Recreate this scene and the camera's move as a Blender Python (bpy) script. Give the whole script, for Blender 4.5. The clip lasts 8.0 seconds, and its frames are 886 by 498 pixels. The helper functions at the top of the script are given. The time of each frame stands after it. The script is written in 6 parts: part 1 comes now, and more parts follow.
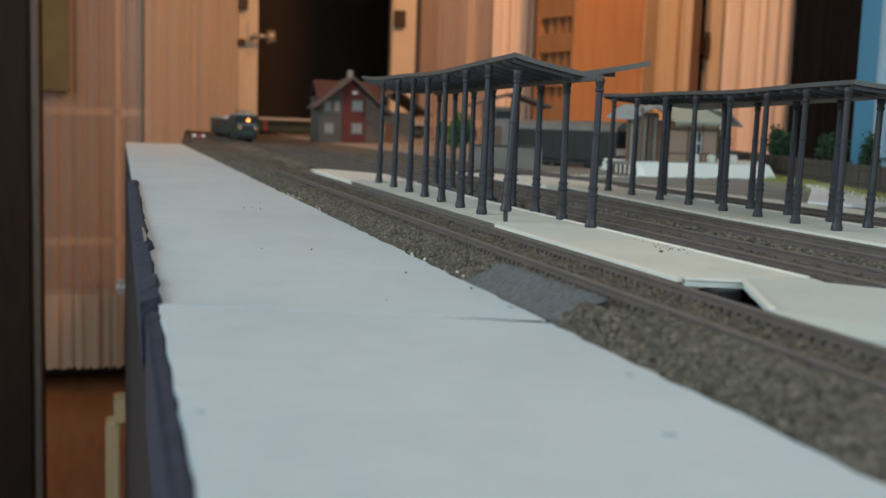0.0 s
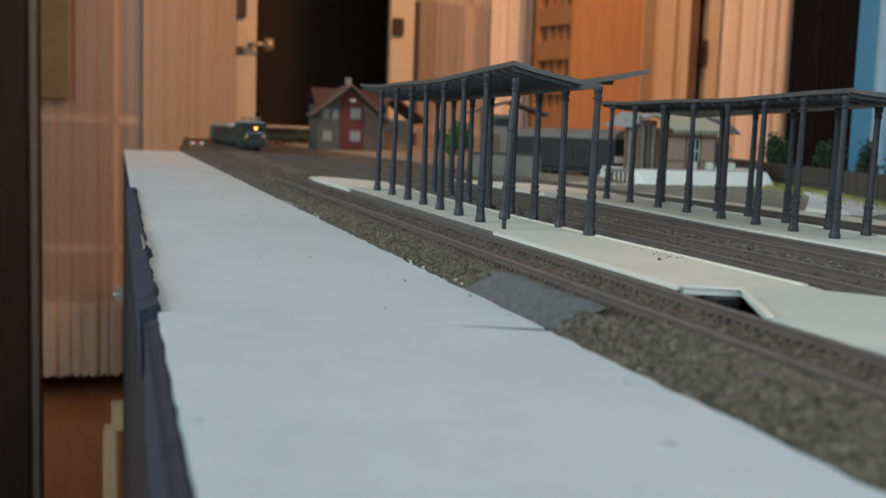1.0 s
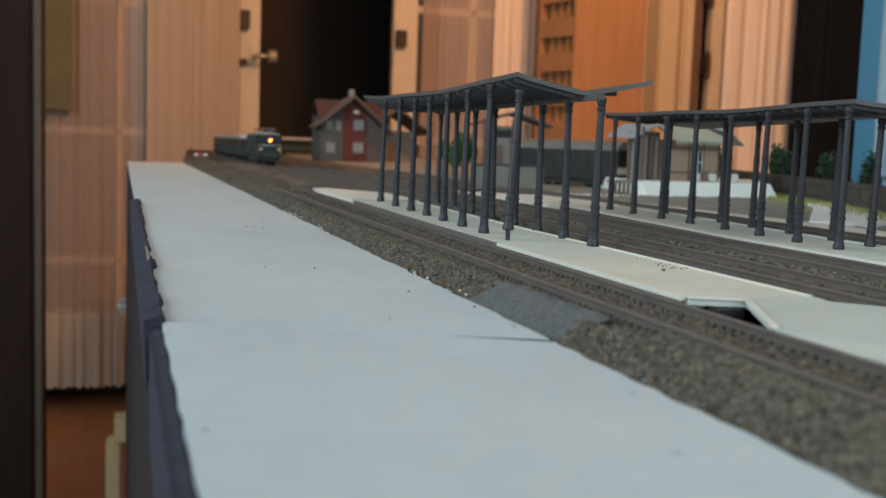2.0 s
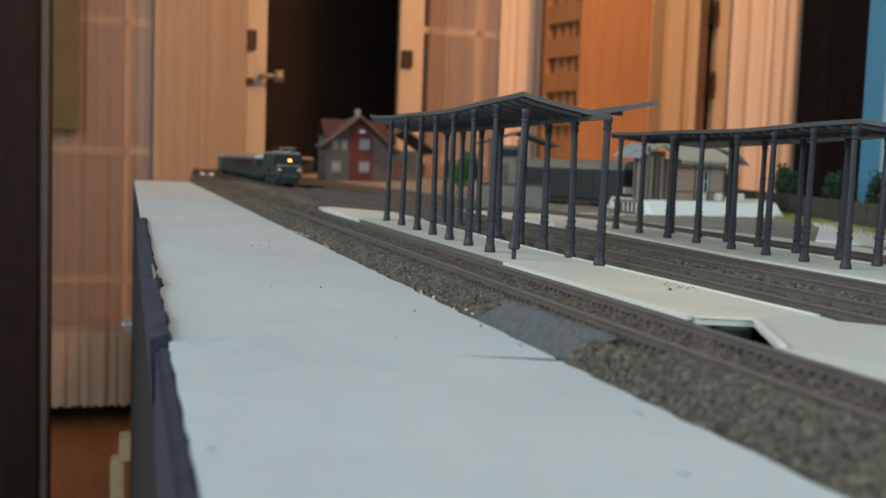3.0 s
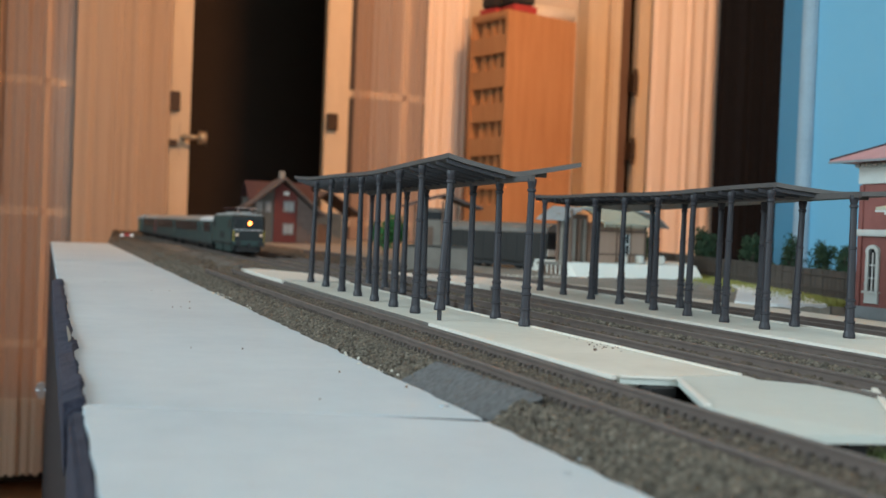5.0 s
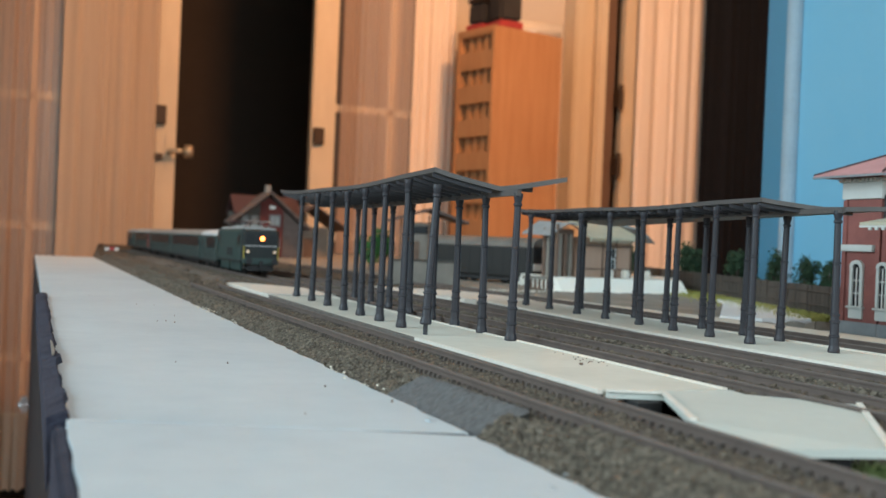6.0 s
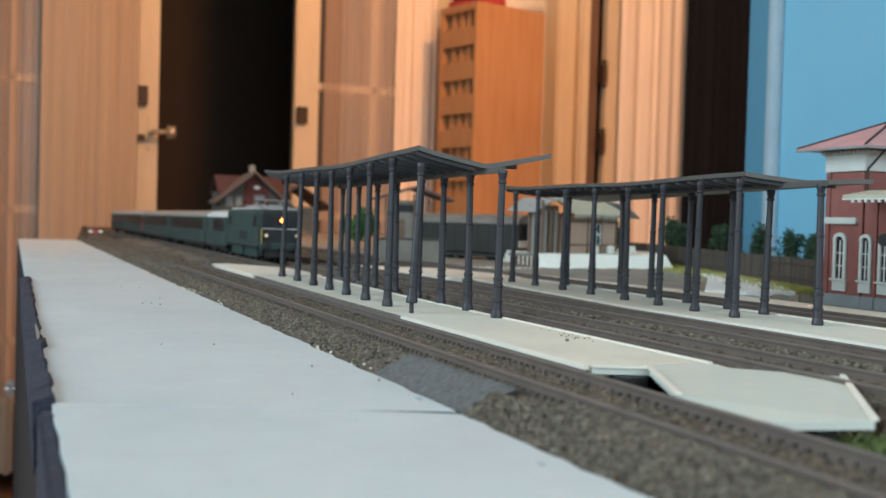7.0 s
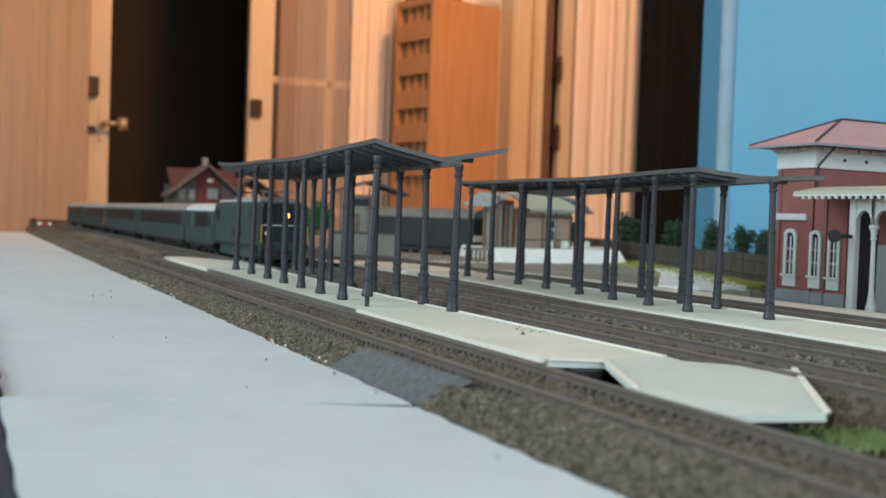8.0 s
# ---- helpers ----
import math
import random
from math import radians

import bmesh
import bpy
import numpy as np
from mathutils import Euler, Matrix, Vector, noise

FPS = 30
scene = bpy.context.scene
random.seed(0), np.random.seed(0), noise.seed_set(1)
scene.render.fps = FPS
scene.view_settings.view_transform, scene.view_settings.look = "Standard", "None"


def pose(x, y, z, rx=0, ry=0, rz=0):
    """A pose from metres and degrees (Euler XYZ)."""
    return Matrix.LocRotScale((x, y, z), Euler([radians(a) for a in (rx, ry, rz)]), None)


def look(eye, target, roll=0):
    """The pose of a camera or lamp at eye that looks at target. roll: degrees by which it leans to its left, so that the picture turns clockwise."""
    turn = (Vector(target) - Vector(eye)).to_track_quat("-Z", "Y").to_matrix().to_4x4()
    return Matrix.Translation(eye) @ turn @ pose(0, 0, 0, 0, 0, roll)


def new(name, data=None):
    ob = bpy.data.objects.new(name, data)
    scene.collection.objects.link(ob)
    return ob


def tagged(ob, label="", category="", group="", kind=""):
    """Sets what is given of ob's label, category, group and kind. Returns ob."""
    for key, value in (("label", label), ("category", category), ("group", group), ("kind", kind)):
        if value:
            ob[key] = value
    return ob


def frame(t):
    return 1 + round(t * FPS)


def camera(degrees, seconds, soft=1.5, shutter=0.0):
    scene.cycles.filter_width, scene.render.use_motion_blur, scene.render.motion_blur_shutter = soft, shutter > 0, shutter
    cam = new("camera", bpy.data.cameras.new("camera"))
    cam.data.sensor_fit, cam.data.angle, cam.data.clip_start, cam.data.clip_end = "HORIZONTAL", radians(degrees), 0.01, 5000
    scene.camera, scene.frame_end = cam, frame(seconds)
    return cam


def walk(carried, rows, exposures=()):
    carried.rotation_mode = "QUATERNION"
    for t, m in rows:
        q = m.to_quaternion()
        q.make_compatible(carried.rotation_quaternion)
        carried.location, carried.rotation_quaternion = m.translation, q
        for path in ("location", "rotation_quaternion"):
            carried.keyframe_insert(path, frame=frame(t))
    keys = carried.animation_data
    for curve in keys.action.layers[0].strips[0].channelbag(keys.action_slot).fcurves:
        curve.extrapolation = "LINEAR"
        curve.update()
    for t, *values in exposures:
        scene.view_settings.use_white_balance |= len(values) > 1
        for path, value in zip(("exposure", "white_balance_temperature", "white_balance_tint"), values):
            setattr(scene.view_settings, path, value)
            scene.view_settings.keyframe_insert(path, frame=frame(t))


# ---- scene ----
# camera: a small camera held just above the edge of a model railway
cam = camera(45.95, 8.0)
cam.data.dof.use_dof = True
cam.data.dof.focus_distance = 0.35
cam.data.dof.aperture_fstop = 26.0
walk(cam, [
    (0.0, look((0.00020, -0.00054, 0.03132), (0.29501, 0.94779, -0.08598), 1.999)),
    (0.5, look((0.00016, -0.00074, 0.03145), (0.29623, 0.94776, -0.08126), 2.001)),
    (1.0, look((-0.00007, -0.00072, 0.03147), (0.29654, 0.94789, -0.07879), 2.024)),
    (1.5, look((-0.00022, -0.00075, 0.03136), (0.29606, 0.94845, -0.07467), 1.984)),
    (3.0, look((-0.00059, -0.00058, 0.03123), (0.28833, 0.95332, -0.05004), 2.032)),
    (3.5, look((-0.00055, -0.00017, 0.03092), (0.30328, 0.95003, -0.03846), 2.131)),
    (4.0, look((-0.00029, 0.00045, 0.03062), (0.32342, 0.94510, -0.02271), 2.225)),
    (4.5, look((-0.00023, 0.00095, 0.03048), (0.34248, 0.93976, -0.00411), 2.171)),
    (6.0, look((-0.00023, 0.00116, 0.03028), (0.36756, 0.93106, 0.02619), 2.397)),
    (6.5, look((0.00007, 0.00105, 0.03032), (0.37100, 0.92965, 0.01962), 1.957)),
    (7.0, look((-0.00003, 0.00116, 0.03047), (0.38099, 0.92539, 0.00552), 1.625)),
    (7.5, look((-0.00009, 0.00137, 0.03023), (0.39613, 0.91907, 0.00132), 1.823)),
    (8.0, look((-0.00003, 0.00227, 0.02993), (0.42084, 0.90894, 0.00146), 1.973)),
], exposures=[(0.0, 0.03), (3.5, 0.13), (4.5, 0.24), (6.5, 0.41), (8.0, 0.41)])

# ---------------------------------------------------------------- light
world = bpy.data.worlds.new("world")
scene.world = world
world.use_nodes = True
sky = world.node_tree.nodes.new("ShaderNodeTexSky")
sky.sky_type = "NISHITA"
sky.sun_disc = False
sky.sun_elevation = radians(35)
sky.sun_rotation = radians(160)
world.node_tree.links.new(sky.outputs[0], world.node_tree.nodes["Background"].inputs[0])
world.node_tree.nodes["Background"].inputs[1].default_value = 0.1


def area_lamp(name, place, target, size_x, size_y, watts, colour):
    data = bpy.data.lights.new(name, "AREA")
    data.shape, data.size, data.size_y, data.energy, data.color = "RECTANGLE", size_x, size_y, watts, colour
    ob = new(name, data)
    ob.matrix_world = look(place, target)
    return ob


area_lamp("window_daylight", (0.15, -1.45, 0.80), (0.15, 0.6, 0.1), 1.6, 1.2, 16.5, (0.69, 0.89, 0.97))
area_lamp("side_window_daylight", (-1.64, 0.22, 0.80), (0.6, 0.22, 0.0), 1.9, 1.2, 34, (0.69, 0.89, 0.97))
area_lamp("ceiling_lamp_glow", (1.00, 0.98, 1.58), (1.22, 3.10, 1.30), 0.30, 0.30, 46, (1.0, 0.465, 0.19))
scene.view_settings.exposure = 0.0


# ---------------------------------------------------------------- materials
def material(name, base, second=None, scale=60.0, amount=0.5, rough=0.7, metal=0.0, bump=0.0, bump_scale=None,
             fine=None, per_piece=0.0, island=0.0, spec=0.4, stretch=(1, 1, 1)):
    """Two-scale mottled colour with fine relief."""
    m = bpy.data.materials.new(name)
    m.use_nodes = True
    nt = m.node_tree
    n, l = nt.nodes, nt.links
    b = n["Principled BSDF"]
    b.inputs["Roughness"].default_value = rough
    b.inputs["Metallic"].default_value = metal
    b.inputs["Specular IOR Level"].default_value = spec
    second = second or tuple(c * 0.78 for c in base)
    co = n.new("ShaderNodeTexCoord")
    mp = n.new("ShaderNodeMapping")
    mp.inputs["Scale"].default_value = stretch
    l.new(co.outputs["Object"], mp.inputs["Vector"])
    t1 = n.new("ShaderNodeTexNoise")
    t1.inputs["Scale"].default_value = scale
    t1.inputs["Detail"].default_value = 6
    l.new(mp.outputs[0], t1.inputs["Vector"])
    t2 = n.new("ShaderNodeTexNoise")
    t2.inputs["Scale"].default_value = fine or scale * 9
    t2.inputs["Detail"].default_value = 3
    l.new(mp.outputs[0], t2.inputs["Vector"])
    add = n.new("ShaderNodeMath")
    add.operation = "MULTIPLY_ADD"
    add.inputs[1].default_value = 0.4
    l.new(t2.outputs[0], add.inputs[0])
    l.new(t1.outputs[0], add.inputs[2])
    ramp = n.new("ShaderNodeMapRange")
    ramp.inputs["From Min"].default_value = 0.70 - 0.28
    ramp.inputs["From Max"].default_value = 0.70 + 0.28
    ramp.inputs["To Max"].default_value = amount * 2
    l.new(add.outputs[0], ramp.inputs["Value"])
    mix = n.new("ShaderNodeMix")
    mix.data_type = "RGBA"
    mix.inputs[6].default_value = (*base, 1)
    mix.inputs[7].default_value = (*second, 1)
    l.new(ramp.outputs[0], mix.inputs[0])
    out = mix.outputs[2]
    if per_piece:
        info = n.new("ShaderNodeObjectInfo")
        hsv = n.new("ShaderNodeHueSaturation")
        mr = n.new("ShaderNodeMapRange")
        mr.inputs["To Min"].default_value = 1 - per_piece
        mr.inputs["To Max"].default_value = 1 + per_piece
        l.new(info.outputs["Random"], mr.inputs["Value"])
        l.new(mr.outputs[0], hsv.inputs["Value"])
        l.new(out, hsv.inputs["Color"])
        out = hsv.outputs[0]
    if island:
        geo = n.new("ShaderNodeNewGeometry")
        hsv = n.new("ShaderNodeHueSaturation")
        mr = n.new("ShaderNodeMapRange")
        mr.inputs["To Min"].default_value = 1 - island
        mr.inputs["To Max"].default_value = 1 + island
        l.new(geo.outputs["Random Per Island"], mr.inputs["Value"])
        l.new(mr.outputs[0], hsv.inputs["Value"])
        l.new(out, hsv.inputs["Color"])
        out = hsv.outputs[0]
    l.new(out, b.inputs["Base Color"])
    if bump:
        t3 = n.new("ShaderNodeTexNoise")
        t3.inputs["Scale"].default_value = bump_scale or scale * 6
        t3.inputs["Detail"].default_value = 4
        l.new(mp.outputs[0], t3.inputs["Vector"])
        bp = n.new("ShaderNodeBump")
        bp.inputs["Strength"].default_value = bump
        bp.inputs["Distance"].default_value = 0.001
        l.new(t3.outputs[0], bp.inputs["Height"])
        l.new(bp.outputs[0], b.inputs["Normal"])
    return m


def glowing(name, colour, strength):
    m = bpy.data.materials.new(name)
    m.use_nodes = True
    b = m.node_tree.nodes["Principled BSDF"]
    b.inputs["Base Color"].default_value = (*colour, 1)
    b.inputs["Emission Color"].default_value = (*colour, 1)
    b.inputs["Emission Strength"].default_value = strength
    return m


def sheer(name, colour, clear):
    """Thin net curtain: partly see-through, partly translucent cloth."""
    m = bpy.data.materials.new(name)
    m.use_nodes = True
    n, l = m.node_tree.nodes, m.node_tree.links
    out = n["Material Output"]
    b = n["Principled BSDF"]
    b.inputs["Base Color"].default_value = (*colour, 1)
    b.inputs["Roughness"].default_value = 0.9
    tl = n.new("ShaderNodeBsdfTranslucent")
    tl.inputs[0].default_value = (*colour, 1)
    cloth = n.new("ShaderNodeMixShader")
    cloth.inputs[0].default_value = 0.3
    l.new(b.outputs[0], cloth.inputs[1])
    l.new(tl.outputs[0], cloth.inputs[2])
    tr = n.new("ShaderNodeBsdfTransparent")
    w = n.new("ShaderNodeTexNoise")
    w.inputs["Scale"].default_value = 900
    mr = n.new("ShaderNodeMapRange")
    mr.inputs["To Min"].default_value = clear - 0.12
    mr.inputs["To Max"].default_value = clear + 0.12
    l.new(w.outputs[0], mr.inputs[0])
    mx = n.new("ShaderNodeMixShader")
    l.new(mr.outputs[0], mx.inputs[0])
    l.new(cloth.outputs[0], mx.inputs[1])
    l.new(tr.outputs[0], mx.inputs[2])
    l.new(mx.outputs[0], out.inputs[0])
    return m


def wood(name, dark, light, scale=6.0, rough=0.45, stretch=(9, 9, 1)):
    return material(name, light, dark, scale=scale, amount=0.5, rough=rough, bump=0.15, stretch=stretch, fine=scale * 14)


BOARD = material("white_painted_board", (0.575, 0.64, 0.665), (0.475, 0.54, 0.575), scale=14, amount=0.55, rough=0.55, bump=0.10, bump_scale=260)
FASCIA = material("dark_grey_panel", (0.013, 0.0155, 0.020), (0.008, 0.010, 0.014), scale=22, rough=0.6, bump=0.3)
TORN = material("torn_dark_paper", (0.013, 0.015, 0.032), (0.050, 0.055, 0.080), scale=160, amount=0.4, rough=0.85, bump=0.8)
BALLAST = material("ballast", (0.195, 0.150, 0.110), (0.056, 0.043, 0.032), scale=420, amount=0.6, rough=0.95, bump=1.0, bump_scale=900, fine=1700)
STONE = material("ballast_stone", (0.225, 0.188, 0.145), (0.058, 0.048, 0.037), scale=520, rough=0.95, bump=0.6, island=0.40)
EARTH = material("grey_brown_ground", (0.31, 0.28, 0.24), (0.21, 0.19, 0.16), scale=40, amount=0.6, rough=0.95, bump=0.6, bump_scale=500)
RUBBLE = material("brown_rubble", (0.17, 0.145, 0.12), (0.085, 0.07, 0.058), scale=60, amount=0.6, rough=0.95, bump=0.8, bump_scale=400)
SLAB = material("grey_concrete_card", (0.150, 0.150, 0.152), (0.075, 0.074, 0.074), scale=700, amount=0.55, rough=0.9, bump=0.5, bump_scale=900)
RAIL = material("weathered_rail", (0.145, 0.108, 0.092), (0.10, 0.076, 0.066), scale=150, rough=0.75, metal=0.0)
RAIL_TOP = material("worn_rail_head", (0.19, 0.158, 0.14), (0.13, 0.107, 0.095), scale=150, rough=0.7, metal=0.0)
SLEEPER = material("dark_sleeper", (0.135, 0.108, 0.092), (0.085, 0.069, 0.060), scale=300, rough=0.85, per_piece=0.3)
PLATFORM = material("cream_platform_card", (0.73, 0.685, 0.59), (0.60, 0.555, 0.47), scale=26, amount=0.5, rough=0.8, bump=0.15, bump_scale=500)
PLATE = material("pale_crossing_card", (0.60, 0.62, 0.565), (0.52, 0.54, 0.49), scale=30, amount=0.4, rough=0.75, bump=0.1)
EDGE = material("white_platform_edge", (0.82, 0.76, 0.67), (0.70, 0.64, 0.56), scale=90, amount=0.4, rough=0.7)
PLASTIC = material("grey_plastic", (0.112, 0.100, 0.095), (0.076, 0.068, 0.066), scale=80, amount=0.4, rough=0.5, spec=0.35, bump=0.12)
IRON = material("blue_grey_plastic_column", (0.037, 0.035, 0.041), (0.025, 0.024, 0.030), scale=120, amount=0.4, rough=0.45, spec=0.40)
GREEN = material("dark_green_paint", (0.032, 0.060, 0.055), (0.024, 0.046, 0.042), scale=60, rough=0.55)
CAB_DARK = material("dark_cab_paint", (0.009, 0.015, 0.014), (0.007, 0.011, 0.011), scale=60, rough=0.5)
COACH_GREEN = material("coach_green_paint", (0.046, 0.074, 0.069), (0.034, 0.056, 0.053), scale=60, rough=0.55)
ROOF_GREY = material("light_grey_roof", (0.36, 0.355, 0.345), (0.28, 0.275, 0.26), scale=50, rough=0.6)
ROOF_TAN = material("tan_coach_roof", (0.30, 0.265, 0.235), (0.24, 0.21, 0.185), scale=50, rough=0.6)
ROOF_PALE = material("pale_coach_roof", (0.62, 0.62, 0.62), (0.5, 0.5, 0.5), scale=50, rough=0.5)
BLACK = material("black_underframe", (0.020, 0.020, 0.022), (0.035, 0.032, 0.03), scale=120, rough=0.7)
GLASS_DARK = material("dark_window_glass", (0.012, 0.015, 0.018), scale=50, rough=0.38, spec=0.25)
RED = material("red_paint", (0.42, 0.045, 0.045), (0.33, 0.035, 0.035), scale=80, rough=0.5)
WHITE = material("white_paint", (0.78, 0.77, 0.74), (0.68, 0.67, 0.63), scale=80, amount=0.4, rough=0.6)
YELLOW = material("yellow_handrail", (0.55, 0.42, 0.06), scale=80, rough=0.5)
STEEL = material("silver_metal", (0.55, 0.55, 0.56), (0.4, 0.4, 0.42), scale=200, rough=0.3, metal=0.9)
BRICK = material("red_brick_plastic", (0.275, 0.098, 0.083), (0.215, 0.075, 0.065), scale=140, amount=0.5, rough=0.75, bump=0.3)
STATION_TRIM = material("grey_white_trim", (0.58, 0.59, 0.56), (0.50, 0.51, 0.485), scale=120, amount=0.4, rough=0.65)
PINK_ROOF = material("pink_tile_roof", (0.56, 0.30, 0.30), (0.48, 0.245, 0.245), scale=120, amount=0.5, rough=0.7, bump=0.3)
GREY_STONE = material("grey_plinth", (0.26, 0.275, 0.285), (0.2, 0.21, 0.22), scale=130, rough=0.8)
PLASTER = material("cream_plaster", (0.108, 0.100, 0.088), (0.080, 0.075, 0.067), scale=90, rough=0.85)
ROOF_RED = material("dull_red_roof", (0.066, 0.029, 0.030), (0.052, 0.025, 0.026), scale=110, rough=0.8, bump=0.3)
WALL_RED = material("red_house_wall", (0.128, 0.026, 0.021), (0.10, 0.022, 0.018), scale=110, rough=0.75)
ROOF_BROWN = material("brown_roof", (0.085, 0.062, 0.055), (0.13, 0.098, 0.088), scale=110, rough=0.85, bump=0.3)
GREY_WALL = material("grey_concrete_wall", (0.285, 0.252, 0.215), (0.215, 0.188, 0.160), scale=80, rough=0.9)
TAN_PLANK = material("tan_plank_wall", (0.51, 0.335, 0.245), (0.43, 0.275, 0.20), scale=90, rough=0.8, stretch=(1, 1, 0.3))
BROWN_WOOD = material("brown_timber", (0.20, 0.125, 0.09), (0.15, 0.095, 0.07), scale=150, rough=0.8)
HUT_ROOF = material("pale_felt_roof", (0.50, 0.475, 0.355), (0.43, 0.405, 0.31), scale=120, rough=0.85, bump=0.2)
ROOF_BLUE_GREY = material("blue_grey_roof", (0.31, 0.32, 0.32), (0.25, 0.26, 0.26), scale=120, rough=0.8)
FENCE = material("dark_brown_fence", (0.095, 0.077, 0.064), (0.07, 0.057, 0.048), scale=200, rough=0.85, per_piece=0.10)
GRASS = material("yellow_green_grass", (0.27, 0.28, 0.055), (0.36, 0.33, 0.11), scale=160, amount=0.6, rough=0.95)
GRASS_DRY = material("green_grass_tuft", (0.13, 0.20, 0.06), (0.22, 0.26, 0.10), scale=200, amount=0.6, rough=0.95)
LEAF = material("dark_green_foliage", (0.022, 0.046, 0.022), (0.038, 0.068, 0.032), scale=240, amount=0.6, rough=0.9)
LEAF_BRIGHT = material("bright_green_foliage", (0.035, 0.17, 0.05), (0.03, 0.12, 0.035), scale=240, amount=0.6, rough=0.9)
BARK = material("bark", (0.10, 0.075, 0.055), scale=300, rough=0.9)
ROAD_WHITE = material("white_road_card", (0.86, 0.87, 0.86), (0.79, 0.80, 0.80), scale=30, amount=0.4, rough=0.8)
RAMP_WHITE = material("cream_white_ramp", (0.87, 0.85, 0.77), (0.80, 0.78, 0.70), scale=60, amount=0.4, rough=0.8)
SKY_BLUE = material("sky_blue_board", (0.16, 0.42, 0.60), (0.20, 0.45, 0.61), scale=4, amount=0.5, rough=0.6)
# darker copy of the sky blue: shade of the folded end, as colour
SKY_FOLD_SHADE = material("sky_blue_fold_shade", (0.065, 0.285, 0.46), (0.075, 0.30, 0.475), scale=4, amount=0.5, rough=0.6)
EDGE_GREY = material("grey_board_edge", (0.33, 0.42, 0.49), scale=30, rough=0.7)

DOOR_WOOD = material("cream_door_paint", (0.72, 0.60, 0.44), (0.64, 0.52, 0.37), scale=9, amount=0.4, rough=0.45, stretch=(4, 4, 1))
PANE = material("curtained_pane", (0.16, 0.135, 0.12), (0.12, 0.10, 0.09), scale=8, rough=0.2)
NET = sheer("net_curtain", (0.62, 0.45, 0.35), 0.32)
NET_THIN = sheer("thin_net_curtain", (0.84, 0.69, 0.60), 0.46)
OLIVE = material("olive_pane_colour", (0.17, 0.145, 0.075), (0.13, 0.11, 0.055), scale=20, rough=0.85)
PARKED_GREY = material("dark_grey_coach_paint", (0.023, 0.021, 0.019), (0.017, 0.0155, 0.014), scale=60, rough=0.55)
DRAPE = material("peach_drape", (0.86, 0.73, 0.61), (0.77, 0.63, 0.51), scale=12, amount=0.4, rough=0.9, stretch=(6, 6, 0.6))
DRAPE_TAN = material("tan_drape", (0.54, 0.42, 0.32), (0.42, 0.315, 0.23), scale=9, amount=0.5, rough=0.9, stretch=(6, 6, 0.10))
PARKED_ROOF = material("dark_grey_coach_roof", (0.205, 0.18, 0.155), (0.13, 0.117, 0.104), scale=50, rough=0.6)
SIDE_GREY = material("grey_brown_platform_side", (0.20, 0.175, 0.155), (0.13, 0.112, 0.10), scale=160, rough=0.9, bump=0.4)
SIDE_PALE = material("dried_filler", (0.42, 0.46, 0.48), (0.34, 0.37, 0.39), scale=300, rough=0.8)
# dark brown that gives the base panel and joint strips the gaps' shade
JOINT_SHADE = material("joint_shade_brown", (0.035, 0.028, 0.022), scale=30, rough=0.9)
DARK_CLOTH = material("black_pleated_cloth", (0.0105, 0.0115, 0.0145), (0.016, 0.017, 0.020), scale=30, rough=0.95, spec=0.0, stretch=(6, 6, 1))
DARK_WOOD = material("black_brown_wood", (0.013, 0.008, 0.0065), (0.024, 0.0145, 0.011), scale=14, rough=0.75, spec=0.15, stretch=(6, 6, 1))
ORANGE_WOOD = wood("orange_pine", (0.42, 0.200, 0.088), (0.53, 0.280, 0.132), scale=5)
SHELF_DARK = material("cabinet_interior", (0.23, 0.082, 0.024), (0.16, 0.056, 0.017), scale=20, rough=0.7)
FLOOR_WOOD = wood("parquet", (0.36, 0.15, 0.065), (0.52, 0.24, 0.11), scale=5, rough=0.3, stretch=(8, 1, 1))
LIGHT_WOOD = wood("pale_timber", (0.36, 0.27, 0.15), (0.46, 0.36, 0.22), scale=6)
WALL_PAINT = material("warm_wall_paint", (0.66, 0.60, 0.52), (0.60, 0.54, 0.46), scale=5, amount=0.4, rough=0.85)
# near-black base colour carries the darkness of the unlit hall
HALL_SHADE = material("hall_wall_shade", (0.048, 0.036, 0.029), (0.058, 0.043, 0.035), scale=4, rough=0.9)
BRASS = material("worn_brass", (0.62, 0.56, 0.44), scale=90, rough=0.35, metal=0.6)
DARK_METAL = material("dark_metal", (0.060, 0.036, 0.022), scale=90, rough=0.5, metal=0.4)
PAPER = material("white_paper", (0.80, 0.77, 0.71), scale=40, amount=0.3, rough=0.8)
LAMP_ORANGE = glowing("headlight_glow", (1.0, 0.25, 0.045), 10.0)
DARK_STRIP = material("brown_edge_strip", (0.10, 0.085, 0.07), scale=30, rough=0.6)
HOUSE_PANE = material("pale_house_window", (0.18, 0.185, 0.19), scale=90, rough=0.4)
LAMP_SMALL = glowing("small_lamp_glow", (1.0, 0.72, 0.50), 0.10)
CEILING_GLOW = glowing("lamp_glass_glow", (1.0, 0.66, 0.36), 3.0)


# ---------------------------------------------------------------- mesh helpers
def box(bm, x0, x1, y0, y1, z0, z1, bevel=0.0):
    made = bmesh.ops.create_cube(bm, size=1.0)["verts"]
    for v in made:
        v.co = Vector((x0 + (v.co.x + 0.5) * (x1 - x0), y0 + (v.co.y + 0.5) * (y1 - y0), z0 + (v.co.z + 0.5) * (z1 - z0)))
    if bevel:
        edges = list({e for v in made for e in v.link_edges})
        bmesh.ops.bevel(bm, geom=edges, offset=bevel, segments=2, affect="EDGES")
    return made


